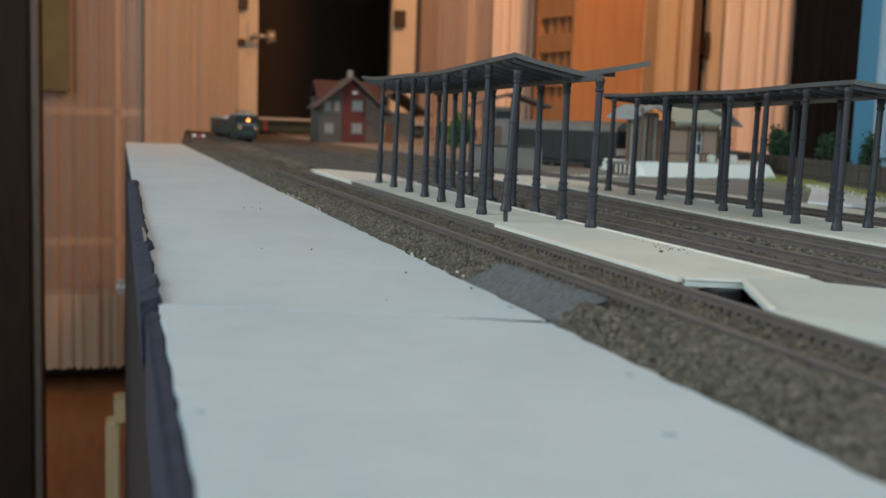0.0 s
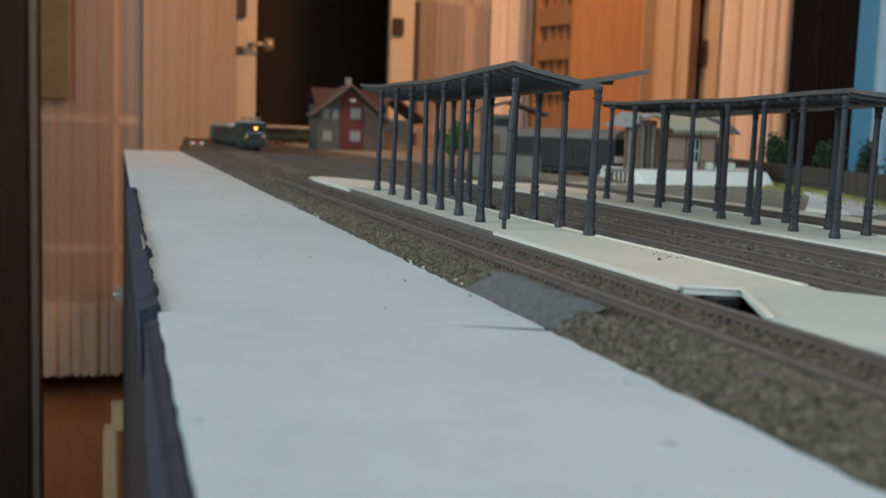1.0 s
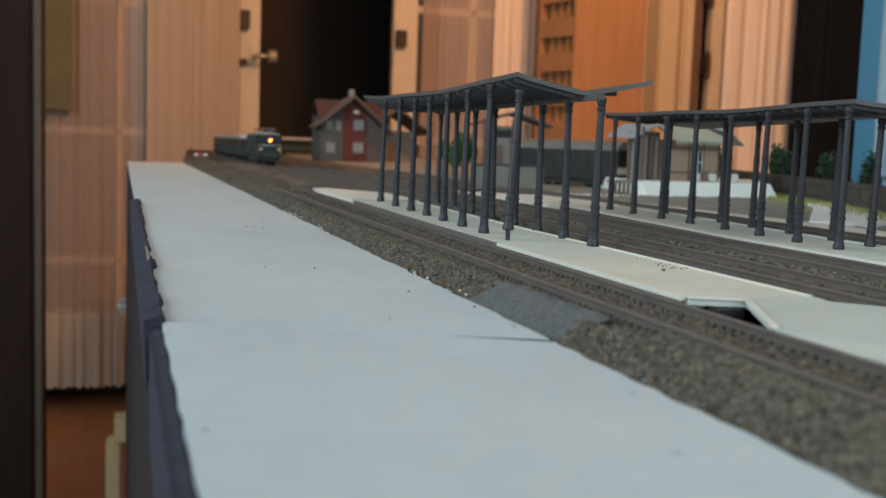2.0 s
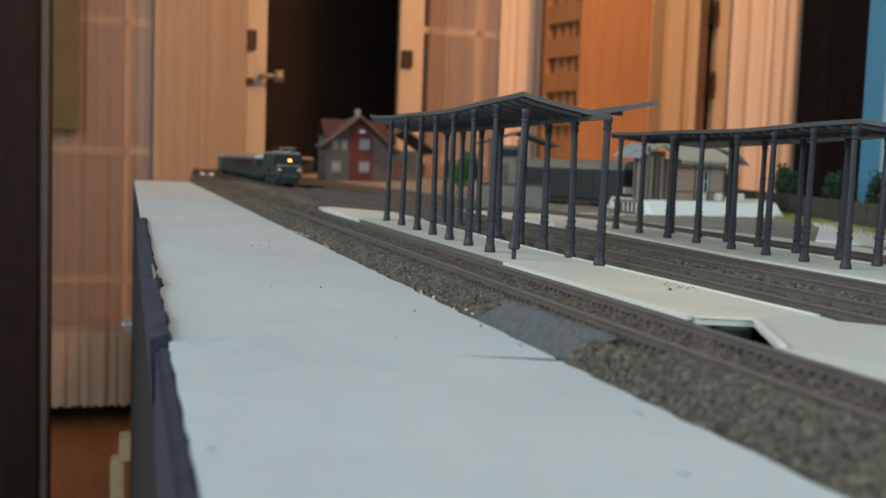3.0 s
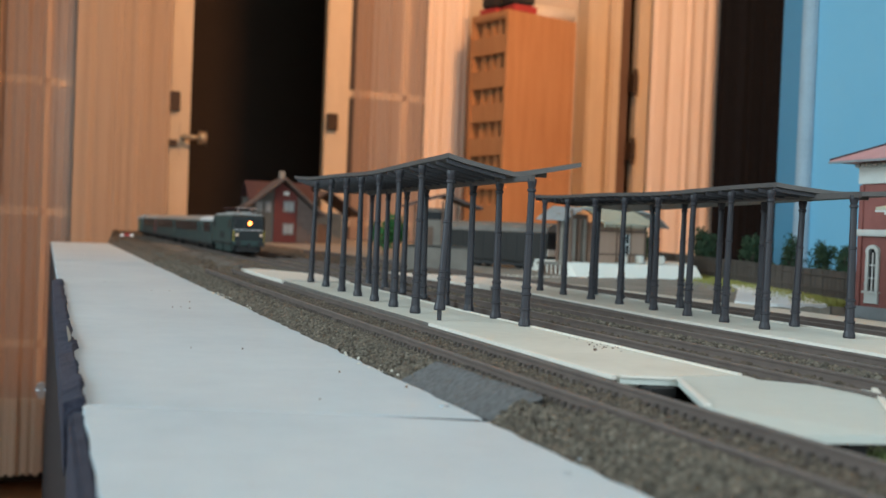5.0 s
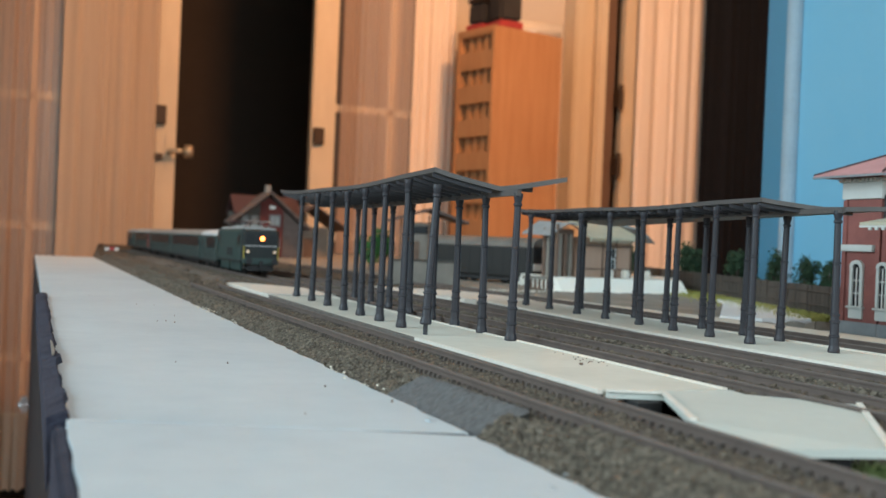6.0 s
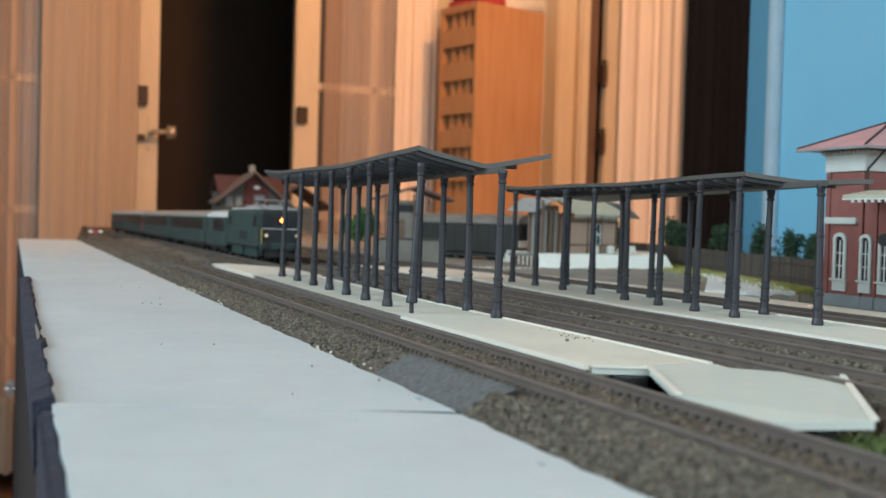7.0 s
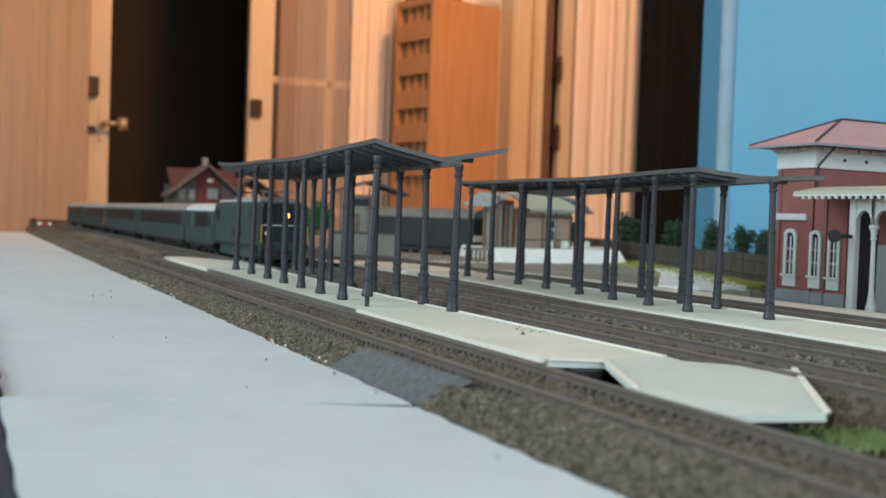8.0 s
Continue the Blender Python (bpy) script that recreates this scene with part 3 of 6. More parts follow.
def build_board():
    t = thing("white_board", "white painted card strip with open joints along the table edge", "board", kind="structure")
    gap = 0.0005
    spans = [(-0.3, 0.1840, BX0 + 0.0014, BX0 + 0.0014, 0.0), (0.1840 + gap, 0.876, BX0 + 0.0017, BX0 + 0.0030, 0.0), (0.876 + 0.0022, 1.46, BX0 + 0.001, BX0 + 0.001, 0.0)]
    for i, (y0, y1, xa, xb, up) in enumerate(spans):
        n = int((y1 - y0) / 0.006)
        right = wavy(BX1, y0, y1, n, 0.00055, 20 + i)
        right[0], right[-1] = (BX1, y0), (BX1, y1 - (0.0030, 0.0024, 0.0)[i])
        if i < 2:
            right.append((BX1 - 0.022, y1 + (0.0073, -0.0006)[i]))
        lft = []
        r = random.Random(40 + i)
        for k in range(n, -1, -1):
            # the first joint runs askew: its outer end lies further off
            ya, yb = (y0 + 0.0250 if i == 1 else y0), (y1 + 0.0250 if i == 0 else y1)
            y = ya + (yb - ya) * k / n
            x = xa + (xb - xa) * (y - ya) / (yb - ya)
            if i == 1 and y > 0.60:
                x = BX0 + 0.001
            lft.append((x + r.uniform(-0.00022, 0.00022), y))
        bm = bmesh.new()
        prism(bm, right + lft, BZ - 0.0032, BZ + up)
        part("sheet", bm, BOARD, t)
    # dark strips laid in the open joints stand in for their shade
    bm = bmesh.new()
    prism(bm, [(BX1 - 0.026, 0.1922), (BX1 - 0.0006, 0.1806), (BX1 - 0.0006, 0.1850), (BX1 - 0.026, 0.1936)], BZ - 0.0030, BZ - 0.0002)
    part("joint_filler", bm, JOINT_SHADE, t, "dark strip for the shade in the open joint")
    part("joint_filler", bx(BX0 + 0.003, BX1 - 0.001, 0.8735, 0.8780, BZ - 0.0030, BZ - 0.0006), JOINT_SHADE, t, "dark seam strip")
    # torn dark strip lying along the outer edge, wide and narrow by turns
    TORN_AT = (0.2095, 0.22, 0.26, 0.284, 0.288, 0.302, 0.312, 0.36, 0.45, 0.52, 0.59, 0.60)
    TORN_WIDE = (0.0013, 0.0014, 0.0015, 0.0009, 0.0010, 0.0029, 0.0016, 0.0018, 0.0021, 0.0024, 0.0032, 0.0030)
    r = random.Random(5)
    bm = bmesh.new()
    n = 170
    prev = None
    wob = 0.0
    for k in range(n + 1):
        y = 0.2095 + (0.60 - 0.2095) * k / n
        wob = 0.55 * wob + r.uniform(-0.0007, 0.0007)
        w = float(np.interp(y, TORN_AT, TORN_WIDE)) + 0.55 * wob
        h = 0.0004 + 0.0003 * math.sin(k * 0.21) + r.uniform(-0.0003, 0.0004)
        cur = [bm.verts.new(c) for c in ((BX0 - 0.0016, y, -0.020 + r.uniform(-0.001, 0.001)), (BX0 - 0.0022, y, BZ + 0.0004), (BX0 + 0.0012, y, BZ + 0.0012 + h * 0.6), (BX0 + w, y, BZ + 0.0008 + h), (BX0 + w + 0.0006, y, BZ - 0.0004), (BX0 + 0.0005, y, BZ - 0.0030))]
        if prev:
            for i in range(6):
                bm.faces.new((prev[i], prev[(i + 1) % 6], cur[(i + 1) % 6], cur[i]))
        else:
            bm.faces.new(cur)
        prev = cur
    bm.faces.new(prev[::-1])
    part("torn_strip", bm, TORN, t, "torn dark grey paper edging")
    bm = bmesh.new()
    prism(bm, [(BX0 + 0.0004, 0.296), (BX0 + 0.0011, 0.300), (BX0 + 0.0014, 0.312), (BX0 + 0.0011, 0.330), (BX0 + 0.0006, 0.338)], BZ + 0.0019, BZ + 0.0023)
    part("bare_flake", bm, GREY_WALL, t, "pale bare card flake in the torn edging")
    # crumbs of plaster and dark specks
    r = random.Random(11)
    bm = bmesh.new()
    for _ in range(12):
        y = r.uniform(0.2, 0.7)
        x = r.uniform(BX0 + 0.02, BX1 - 0.002)
        s = r.uniform(0.00008, 0.0002)
        box(bm, x - s, x + s, y - s, y + s * 1.6, BZ + 0.0003, BZ + 0.0006 + s)
    solid("crumbs", bm, BROWN_WOOD, "tiny dark crumbs scattered on the white board", "crumbs", "stuff")
    r = random.Random(13)
    bm = bmesh.new()
    for x, y, s in ((0.0739, 0.1398, 0.0006), (0.0647, 0.1100, 0.0006), (0.0095, 0.1310, 0.0005), (0.0772, 0.1982, 0.0009), (0.0808, 0.1483, 0.0004)):
        for _ in range(3):
            q = bmesh.ops.create_icosphere(bm, subdivisions=2, radius=s * r.uniform(0.5, 1.0))["verts"]
            dx, dy = r.gauss(0, s * 0.6), r.gauss(0, s * 0.9)
            for v in q:
                v.co = Vector((v.co.x + x + dx, v.co.y * 1.6 + y + dy, v.co.z * 0.35 + BZ + 0.0001))
    solid("paint_blobs", bm, SIDE_PALE, "small dried grey filler blobs on the board", "blobs", "stuff", smooth=True)
    r = random.Random(12)
    bm = bmesh.new()
    for _ in range(46):
        x, y, s = r.gauss(0.330, 0.018), r.gauss(0.705, 0.006), r.uniform(0.0004, 0.0011)
        q = bmesh.ops.create_icosphere(bm, subdivisions=1, radius=s)["verts"]
        for v in q:
            v.co = Vector((v.co.x * 1.6 + x, v.co.y + y, v.co.z * 0.6 - 0.0018))
    for yc, n in ((0.262, 12), (0.505, 30), (0.44, 8)):
        for _ in range(n):
            y = yc + r.gauss(0, 0.012)
            x = BX1 + r.uniform(-0.0025, 0.0025)
            s = r.uniform(0.0002, 0.00055)
            q = bmesh.ops.create_icosphere(bm, subdivisions=1, radius=s)["verts"]
            for v in q:
                v.co = Vector((v.co.x + x, v.co.y * 1.5 + y, v.co.z * 0.7 + BZ + 0.0004))
    solid("plaster_crumbs", bm, PLATFORM, "white plaster crumbs along the ballast edge", "crumbs", "stuff")


def ground_height(x, y):
    """Ballast shoulders and beds across the layout."""
    if 0.183 < y < 0.232 and x < 0.0925:
        if x < 0.0885:
            return -0.0085 + 0.0040 * max(0.0, (x - 0.078) / 0.0105)
        return -0.0022
    if x < 0.0865:
        k = max(0.0, (x - 0.078) / 0.0085)
        return -0.0085 + (-0.0018 + 0.0085) * min(1.0, k) ** 0.75
    if x < 0.0940 and y > 0.165:
        return -0.0030
    if x < 0.0940:
        return -0.0018 + 0.0006 * (x - 0.0865) / 0.0075
    if x < 0.1185 and y > 0.635:     # the bank buries the outer track
        k = min(1.0, (y - 0.635) / 0.05)
        return -0.0030 + k * (0.0022 + 0.0022 * noise.noise(Vector((x * 60, y * 18, 7))))
    z = GZ
    for c in (T1, T2, T3, T4):
        if abs(x - c) < 0.0068:
            z = -0.0027
        elif abs(x - c) < 0.0150:
            z = -0.0023
    if 0.1185 < x < 0.1515:
        z = -0.0085
    if 0.2285 < x < 0.268:
        z = -0.0085
    if 0.1805 < x < 0.1965:
        z = -0.0027 - 0.0008 * math.cos(6.283 * (x - 0.1805) / 0.008)
    if x > 0.315:
        z = -0.0030
    if x > 0.335:
        z = -0.0022 if y > 0.44 else -0.0068
    return z


def grid_mesh(name, xs, ys, amp, mat, label, seed, kind="stuff"):
    r = np.random.RandomState(seed)
    nx, ny = len(xs), len(ys)
    big = r.rand(ny // 4 + 2, nx // 4 + 2)
    verts = []
    jx, jy, jz = r.uniform(-1, 1, (3, ny, nx))
    for j, y in enumerate(ys):
        dy = ys[min(j + 1, ny - 1)] - ys[max(j - 1, 0)]
        for i, x in enumerate(xs):
            dx = xs[min(i + 1, nx - 1)] - xs[max(i - 1, 0)]
            edge = i in (0, nx - 1) or j in (0, ny - 1)
            z = ground_height(x, y) + (0 if edge else amp * (jz[j, i] + 0.7 * (big[j // 4, i // 4] - 0.5)))
            far = max(0.0, y - 1.45) * 0.062 * max(0.0, 1 - (x - 0.0775) / 0.09)
            verts.append((x + far + (0 if edge else 0.22 * dx * jx[j, i]), y + (0 if edge else 0.22 * dy * jy[j, i]), z))
    faces = [(j * nx + i, j * nx + i + 1, (j + 1) * nx + i + 1, (j + 1) * nx + i) for j in range(ny - 1) for i in range(nx - 1)]
    me = bpy.data.meshes.new(name)
    me.from_pydata(verts, [], faces)
    me.materials.append(mat)
    return tagged(new(name, me), label, "ballast" if mat is BALLAST else "ground", kind=kind)


def build_ground():
    xs = np.concatenate([np.arange(0.0775, 0.119, 0.0008), np.arange(0.120, 0.152, 0.004), np.arange(0.152, 0.2285, 0.0011), np.arange(0.229, 0.27, 0.004), np.arange(0.2705, 0.32, 0.002)])
    ys = np.concatenate([np.arange(0.04, 0.55, 0.0011), np.arange(0.551, 0.9, 0.0025), np.arange(0.9, 2.585, 0.012)])
    grid_mesh("ballast", xs, ys, 0.0007, BALLAST, "grey-brown gravel ballast under and between the tracks", 3)
    xs = np.concatenate([np.arange(0.3185, 0.60, 0.006), np.arange(0.60, 0.80, 0.02)])
    ys = np.concatenate([np.arange(0.04, 1.2, 0.006), np.arange(1.2, 2.585, 0.02)])
    grid_mesh("ground", xs, ys, 0.0003, EARTH, "flat grey-brown scenic ground", 4, "structure")
    bm = bmesh.new()
    n, m = 70, 12
    made = []
    for j in range(n + 1):
        row = []
        for i in range(m + 1):
            x, y = 0.1135 + 0.040 * i / m, 0.70 + 0.75 * j / n
            edge = math.sin(3.14159 * i / m) * math.sin(3.14159 * j / n) ** 0.3
            z = -0.0060 + edge * (0.0060 + 0.0055 * noise.noise(Vector((x * 45, y * 22, 0))) + 0.0016 * noise.noise(Vector((x * 220, y * 160, 3))))
            row.append(bm.verts.new((x, y, z)))
        made.append(row)
    for a, b in zip(made, made[1:]):
        for i in range(m):
            bm.faces.new((a[i], a[i + 1], b[i + 1], b[i]))
    solid("earth_mound", bm, RUBBLE, "uneven brown earth bank beside the far track", "earth bank", "stuff", smooth=True)
    r = random.Random(31)
    bm = bmesh.new()
    for _ in range(90):
        x, y, s = r.uniform(0.116, 0.150), r.uniform(0.66, 1.42), r.uniform(0.0014, 0.0046)
        q = bmesh.ops.create_icosphere(bm, subdivisions=2, radius=s)["verts"]
        for v in q:
            k = 1.0 + 0.45 * noise.noise(v.co * 420 + Vector((x * 90, y * 90, 0)))
            v.co = Vector((v.co.x * k + x, v.co.y * k * 1.5 + y, v.co.z * k * 0.7 - 0.0035))
    solid("rubble_clods", bm, RUBBLE, "brown clods of rubble beside the far track", "rubble", "stuff", smooth=True)
    # loose stones that stand clear of the shoulder beside the white board
    r = random.Random(21)
    verts, faces = [], []
    base = [(1, 0, 0), (-1, 0, 0), (0, 1, 0), (0, -1, 0), (0, 0, 1), (0, 0, -1)]
    tri = [(0, 2, 4), (2, 1, 4), (1, 3, 4), (3, 0, 4), (2, 0, 5), (1, 2, 5), (3, 1, 5), (0, 3, 5)]

    def stones(n, x0, x1, y0, y1, smin, smax):
        for _ in range(n):
            x, y = r.uniform(x0, x1), y0 + (y1 - y0) * r.random() ** 1.4
            if 0.183 < y < 0.233 and 0.0795 < x < 0.0895:
                continue
            s = r.uniform(smin, smax)
            z = ground_height(x, y) + s * 0.3
            k = len(verts)
            rot = Euler((r.uniform(0, 6), r.uniform(0, 6), r.uniform(0, 6))).to_matrix()
            for c in base:
                v = rot @ (Vector(c) * s * r.uniform(0.65, 1.2))
                verts.append((x + v.x, y + v.y, z + v.z * 0.8))
            faces.extend([tuple(k + i for i in f) for f in tri])
    stones(12000, 0.0785, 0.0935, 0.09, 0.85, 0.0003, 0.0008)
    stones(5200, 0.0785, 0.0935, 0.085, 0.40, 0.0004, 0.0009)
    stones(1800, 0.097, 0.110, 0.10, 0.6, 0.0003, 0.0006)
    stones(900, 0.112, 0.118, 0.10, 0.6, 0.0003, 0.0007)
    stones(6500, 0.1795, 0.1985, 0.15, 0.75, 0.0005, 0.0012)
    stones(1600, 0.1535, 0.161, 0.15, 0.75, 0.0003, 0.0007)
    stones(1600, 0.216, 0.2265, 0.15, 0.75, 0.0003, 0.0008)
    me = bpy.data.meshes.new("ballast_stones")
    me.from_pydata(verts, [], faces)
    me.materials.append(STONE)
    tagged(new("ballast_stones", me), "loose grey ballast stones on the track shoulders", "stones", kind="stuff")
    # the smooth grey slab leaning on the ballast shoulder
    bm = bmesh.new()
    extrude_y(bm, [(0.0782, -0.0088), (0.0788, -0.0062), (0.0800, -0.0053), (0.0820, -0.0040), (0.0840, -0.0027), (0.0862, -0.0013), (0.0872, -0.0009), (0.0884, -0.0010), (0.0888, -0.0050), (0.080, -0.0095)], 0.1825, 0.2335)
    bmesh.ops.subdivide_edges(bm, edges=[e for e in bm.edges if abs(e.verts[0].co.y - e.verts[1].co.y) > 0.02], cuts=40)
    for v in bm.verts:
        v.co.x += (0.236 - v.co.y) * 0.048
        v.co.z += 0.0003 * (noise.noise(v.co * 120)) + 0.00022 * noise.noise(v.co * 700)
        v.co.x += 0.0005 * noise.noise(v.co * 300 + Vector((5, 0, 0)))
        if v.co.y > 0.2330 or v.co.y < 0.1830:
            v.co.y += 0.006 * noise.noise(v.co * 400)
    solid("grey_slab", bm, SLAB, "smooth grey card slab covering the ballast shoulder", "slab")


# ---------------------------------------------------------------- tracks
def rail_profile(x):
    return [(x - 0.0010, -0.0026), (x + 0.0010, -0.0026), (x + 0.0004, -0.0020), (x + 0.0004, -0.0009), (x + 0.0006, -0.0006), (x + 0.0006, -0.00012),
            (x - 0.0006, -0.00012), (x - 0.0006, -0.0006), (x - 0.0004, -0.0009), (x - 0.0004, -0.0020)]


def build_track(centre, y0, y1, sleepers_to, label):
    t = thing("track", label, "railway track")
    for side in (-1, 1):
        x = centre + side * 0.00825
        bm = bmesh.new()
        extrude_y(bm, rail_profile(x), y0, y1)
        rail = part("rail", bm, RAIL, t)
        part("rail_head", bx(x - 0.00058, x + 0.00058, y0, y1, -0.00012, 0.0), RAIL_TOP, rail, "worn shiny rail head")
    bm = bx(-0.0150, 0.0150, -0.00125, 0.00125, -0.0048, -0.0026, bevel=0.0002)
    for side in (-1, 1) if centre == T1 else ():
        for d in (-1, 1):     # rail chairs
            x = side * 0.00825 + d * 0.00105
            for y in (-0.00155, 0.00155):
                box(bm, x - 0.0004, x + 0.0004, y - 0.0005, y + 0.0005, -0.0030, -0.0016)
    me = mesh_of(bm, "sleeper", SLEEPER)
    y = y0 + 0.003
    k = 0
    bm = bmesh.new()
    while y < y1 - 0.003:
        if y < sleepers_to and k < 150:
            s = new("sleeper", me)
            s.parent = t
            s.location = (centre, y, rng.uniform(-0.0002, 0.0001))
            k += 1
        else:
            box(bm, centre - 0.015, centre + 0.015, y - 0.00125, y + 0.00125, -0.0048, -0.0026)
        y += 0.0062
    if bm.verts:
        tagged(part("far_sleepers", bm, SLEEPER, t), kind="stuff")
    else:
        bm.free()
    return t


ARC_Y, ARC_R = 1.86, 0.48


def track_point(s):
    """Place and heading on the train's track, s metres up from the y = 0 line."""
    if s <= ARC_Y:
        return T2, s, 0.0
    a = (s - ARC_Y) / ARC_R
    return T2 + ARC_R * (1 - math.cos(a)), ARC_Y + ARC_R * math.sin(a), a


def build_curve():
    t = thing("curved_track", "curved railway track with brown rails at the far end", "railway track")
    for side in (-1, 1):
        bm = bmesh.new()
        prev = None
        for i in range(0, 41):
            s = ARC_Y + 0.001 + 1.20 * i / 40
            x, y, a = track_point(s)
            ring = []
            for px, pz in rail_profile(side * 0.00825):
                ring.append(bm.verts.new((x + px * math.cos(a), y - px * math.sin(a), pz)))
            if prev:
                for k in range(10):
                    bm.faces.new((prev[k], prev[(k + 1) % 10], ring[(k + 1) % 10], ring[k]))
            prev = ring
        part("rail", bm, RAIL, t)
    me = mesh_of(bx(-0.015, 0.015, -0.0012, 0.0012, -0.0048, -0.0026), "sleeper", SLEEPER)
    for i in range(110):
        x, y, a = track_point(ARC_Y + 0.004 + 1.19 * i / 110)
        s = new("sleeper", me)
        s.parent = t
        s.matrix_basis = pose(x, y, 0, 0, 0, -math.degrees(a))


# ---------------------------------------------------------------- platforms
PZ = -0.0010


def build_platforms():
    t = thing("platform", "cream card island platform with white edges and a dropped crossing plate", "platform", kind="structure")
    bm = bmesh.new()
    prism(bm, [(0.1205, 0.205), (0.1525, 0.205), (0.1525, 0.40), (0.1560, 0.56), (0.1225, 0.56), (0.1205, 0.40)], PZ - 0.0022, PZ)
    part("deck", bm, PLATFORM, t)
    for xa, xb, xc in ((0.1190, 0.1204, 0.1224), (0.1526, 0.1540, 0.1561)):
        w = abs(xb - xa)
        for piece, mat, z0, z1, note in (("side_wall", SIDE_GREY, -0.0042, -0.00062, "grey-brown side"), ("edging", EDGE, -0.0006, 0.00035, "white raised edging")):
            bm = bmesh.new()
            if xa < 0.13 and piece == "edging":
                prism(bm, [(xa, 0.205), (xa + w, 0.205), (xa + w, 0.325), (xa, 0.325)], PZ + z0, PZ + z1)
                part(piece, bm, mat, t, note)
                bm = bmesh.new()
                prism(bm, [(xa, 0.3252), (xa + w, 0.3252), (xa + w, 0.40), (xc, 0.56), (xc - w, 0.56), (xa, 0.40)], PZ + z0, PZ + 0.0001)
                part("edge_strip", bm, SIDE_GREY, t, "worn grey edge strip")
                continue
            prism(bm, [(xa, 0.205), (xa + w, 0.205), (xa + w, 0.40), (xc, 0.56), (xc - w, 0.56), (xa, 0.40)] if xa < 0.13 else
                  [(xa, 0.205), (xa + w, 0.205), (xa + w, 0.40), (xc + w, 0.56), (xc, 0.56), (xa, 0.40)], PZ + z0, PZ + z1)
            part(piece, bm, mat, t, note)
    bm = bmesh.new()
    prism(bm, [(0.1215, 0.566), (0.1600, 0.566), (0.1650, 0.64), (0.1330, 0.70), (0.1215, 0.695)], PZ - 0.0030, PZ + 0.0004)
    part("end_plate", bm, EDGE, t, "white end plate")
    # crossing plate: a card folded down towards the rail, its near end lifted
    bm = bmesh.new()
    top = [(0.1205, 0.204, PZ), (0.1325, 0.199, PZ), (0.1128, 0.1600, 0.0002), (0.1131, 0.1406, -0.0011), (0.1335, 0.1339, -0.0006), (0.1700, 0.180, PZ), (0.1530, 0.1975, PZ), (0.1540, 0.204, PZ)]
    up = [bm.verts.new(p) for p in top]
    dn = [bm.verts.new((x, y, z - 0.0014)) for x, y, z in top]
    bm.faces.new(up)
    bm.faces.new(dn[::-1])
    for i in range(len(top)):
        bm.faces.new((dn[i], dn[(i + 1) % len(top)], up[(i + 1) % len(top)], up[i]))
    bmesh.ops.triangulate(bm, faces=[f for f in bm.faces if len(f.verts) > 4])
    part("crossing_plate", bm, PLATE, t, "pale green-white crossing plate")
    bm = bmesh.new()
    for a, b in ((top[1], top[2]), (top[4], top[5]), (top[0], top[1])):
        va, vb = Vector(a), Vector(b)
        d = (vb - va).normalized()
        nrm = Vector((-d.y, d.x, 0)) * 0.0006
        q = [va + nrm, va - nrm, vb - nrm, vb + nrm]
        lo = [bm.verts.new(p + Vector((0, 0, 0.0001))) for p in q]
        hi = [bm.verts.new(p + Vector((0, 0, 0.0006))) for p in q]
        bm.faces.new(hi)
        bm.faces.new(lo[::-1])
        for i in range(4):
            bm.faces.new((lo[i], lo[(i + 1) % 4], hi[(i + 1) % 4], hi[i]))
    part("plate_rim", bm, EDGE, t, "white raised rim")
    for x, y, w in ((0.128, 0.2005, 0.003), (0.150, 0.19, 0.003), (0.128, 0.142, 0.002)):
        part("plate_support", bx(x - w, x + w, y - 0.003, y + 0.003, -0.009, PZ - 0.0016), BLACK, t)
    r = random.Random(3)
    bm = bmesh.new()
    for _ in range(24):
        x, y = r.gauss(0.1480, 0.0016), r.gauss(0.262, 0.006)
        s = r.uniform(0.00006, 0.00016)
        box(bm, x - s, x + s, y - s, y + s, PZ + 0.0001, PZ + 0.0001 + 2 * s)
    box(bm, 0.1405, 0.1412, 0.2515, 0.2523, PZ + 0.0001, PZ + 0.0007)
    solid("platform_crumbs", bm, BROWN_WOOD, "dark crumbs on the cream platform", "crumbs", "stuff")

    t = thing("platform", "long cream island platform with white edges between the tracks", "platform", kind="structure")
    bm = bmesh.new()
    prism(bm, [(0.2285, 0.10), (0.2690, 0.10), (0.2700, 0.36), (0.2830, 0.56), (0.2450, 0.56), (0.2300, 0.36)], PZ - 0.003, PZ)
    part("deck", bm, PLATFORM, t)
    for piece, mat, z0, z1, note in (("side_wall", SIDE_GREY, -0.0042, -0.00062, "grey-brown side"), ("edging", EDGE, -0.0006, 0.0003, "white raised edging")):
        bm = bmesh.new()
        prism(bm, [(0.2268, 0.10), (0.2284, 0.10), (0.2299, 0.36), (0.2449, 0.56), (0.2433, 0.56), (0.2283, 0.36)], PZ + z0, PZ + z1)
        part(piece, bm, mat, t, note)
    bm = bmesh.new()
    prism(bm, [(0.2691, 0.10), (0.2712, 0.10), (0.2722, 0.36), (0.2852, 0.56), (0.2831, 0.56), (0.2701, 0.36)], PZ - 0.0035, PZ + 0.0004)
    part("edging", bm, EDGE, t, "white raised edging")
    bm = bmesh.new()
    prism(bm, [(0.236, 0.5605), (0.288, 0.5605), (0.275, 0.66), (0.215, 0.70), (0.222, 0.63)], PZ - 0.0035, PZ + 0.0004)
    part("end_plate", bm, EDGE, t, "white end plate")

    t = thing("station_platform", "light grey station platform strip beside the red building", "platform", kind="structure")
    bm = bmesh.new()
    prism(bm, [(0.312, 0.10), (0.337, 0.10), (0.337, 0.44), (0.318, 0.60), (0.304, 0.60), (0.312, 0.44)], -0.007, -0.0016)
    part("deck", bm, PLATFORM, t)
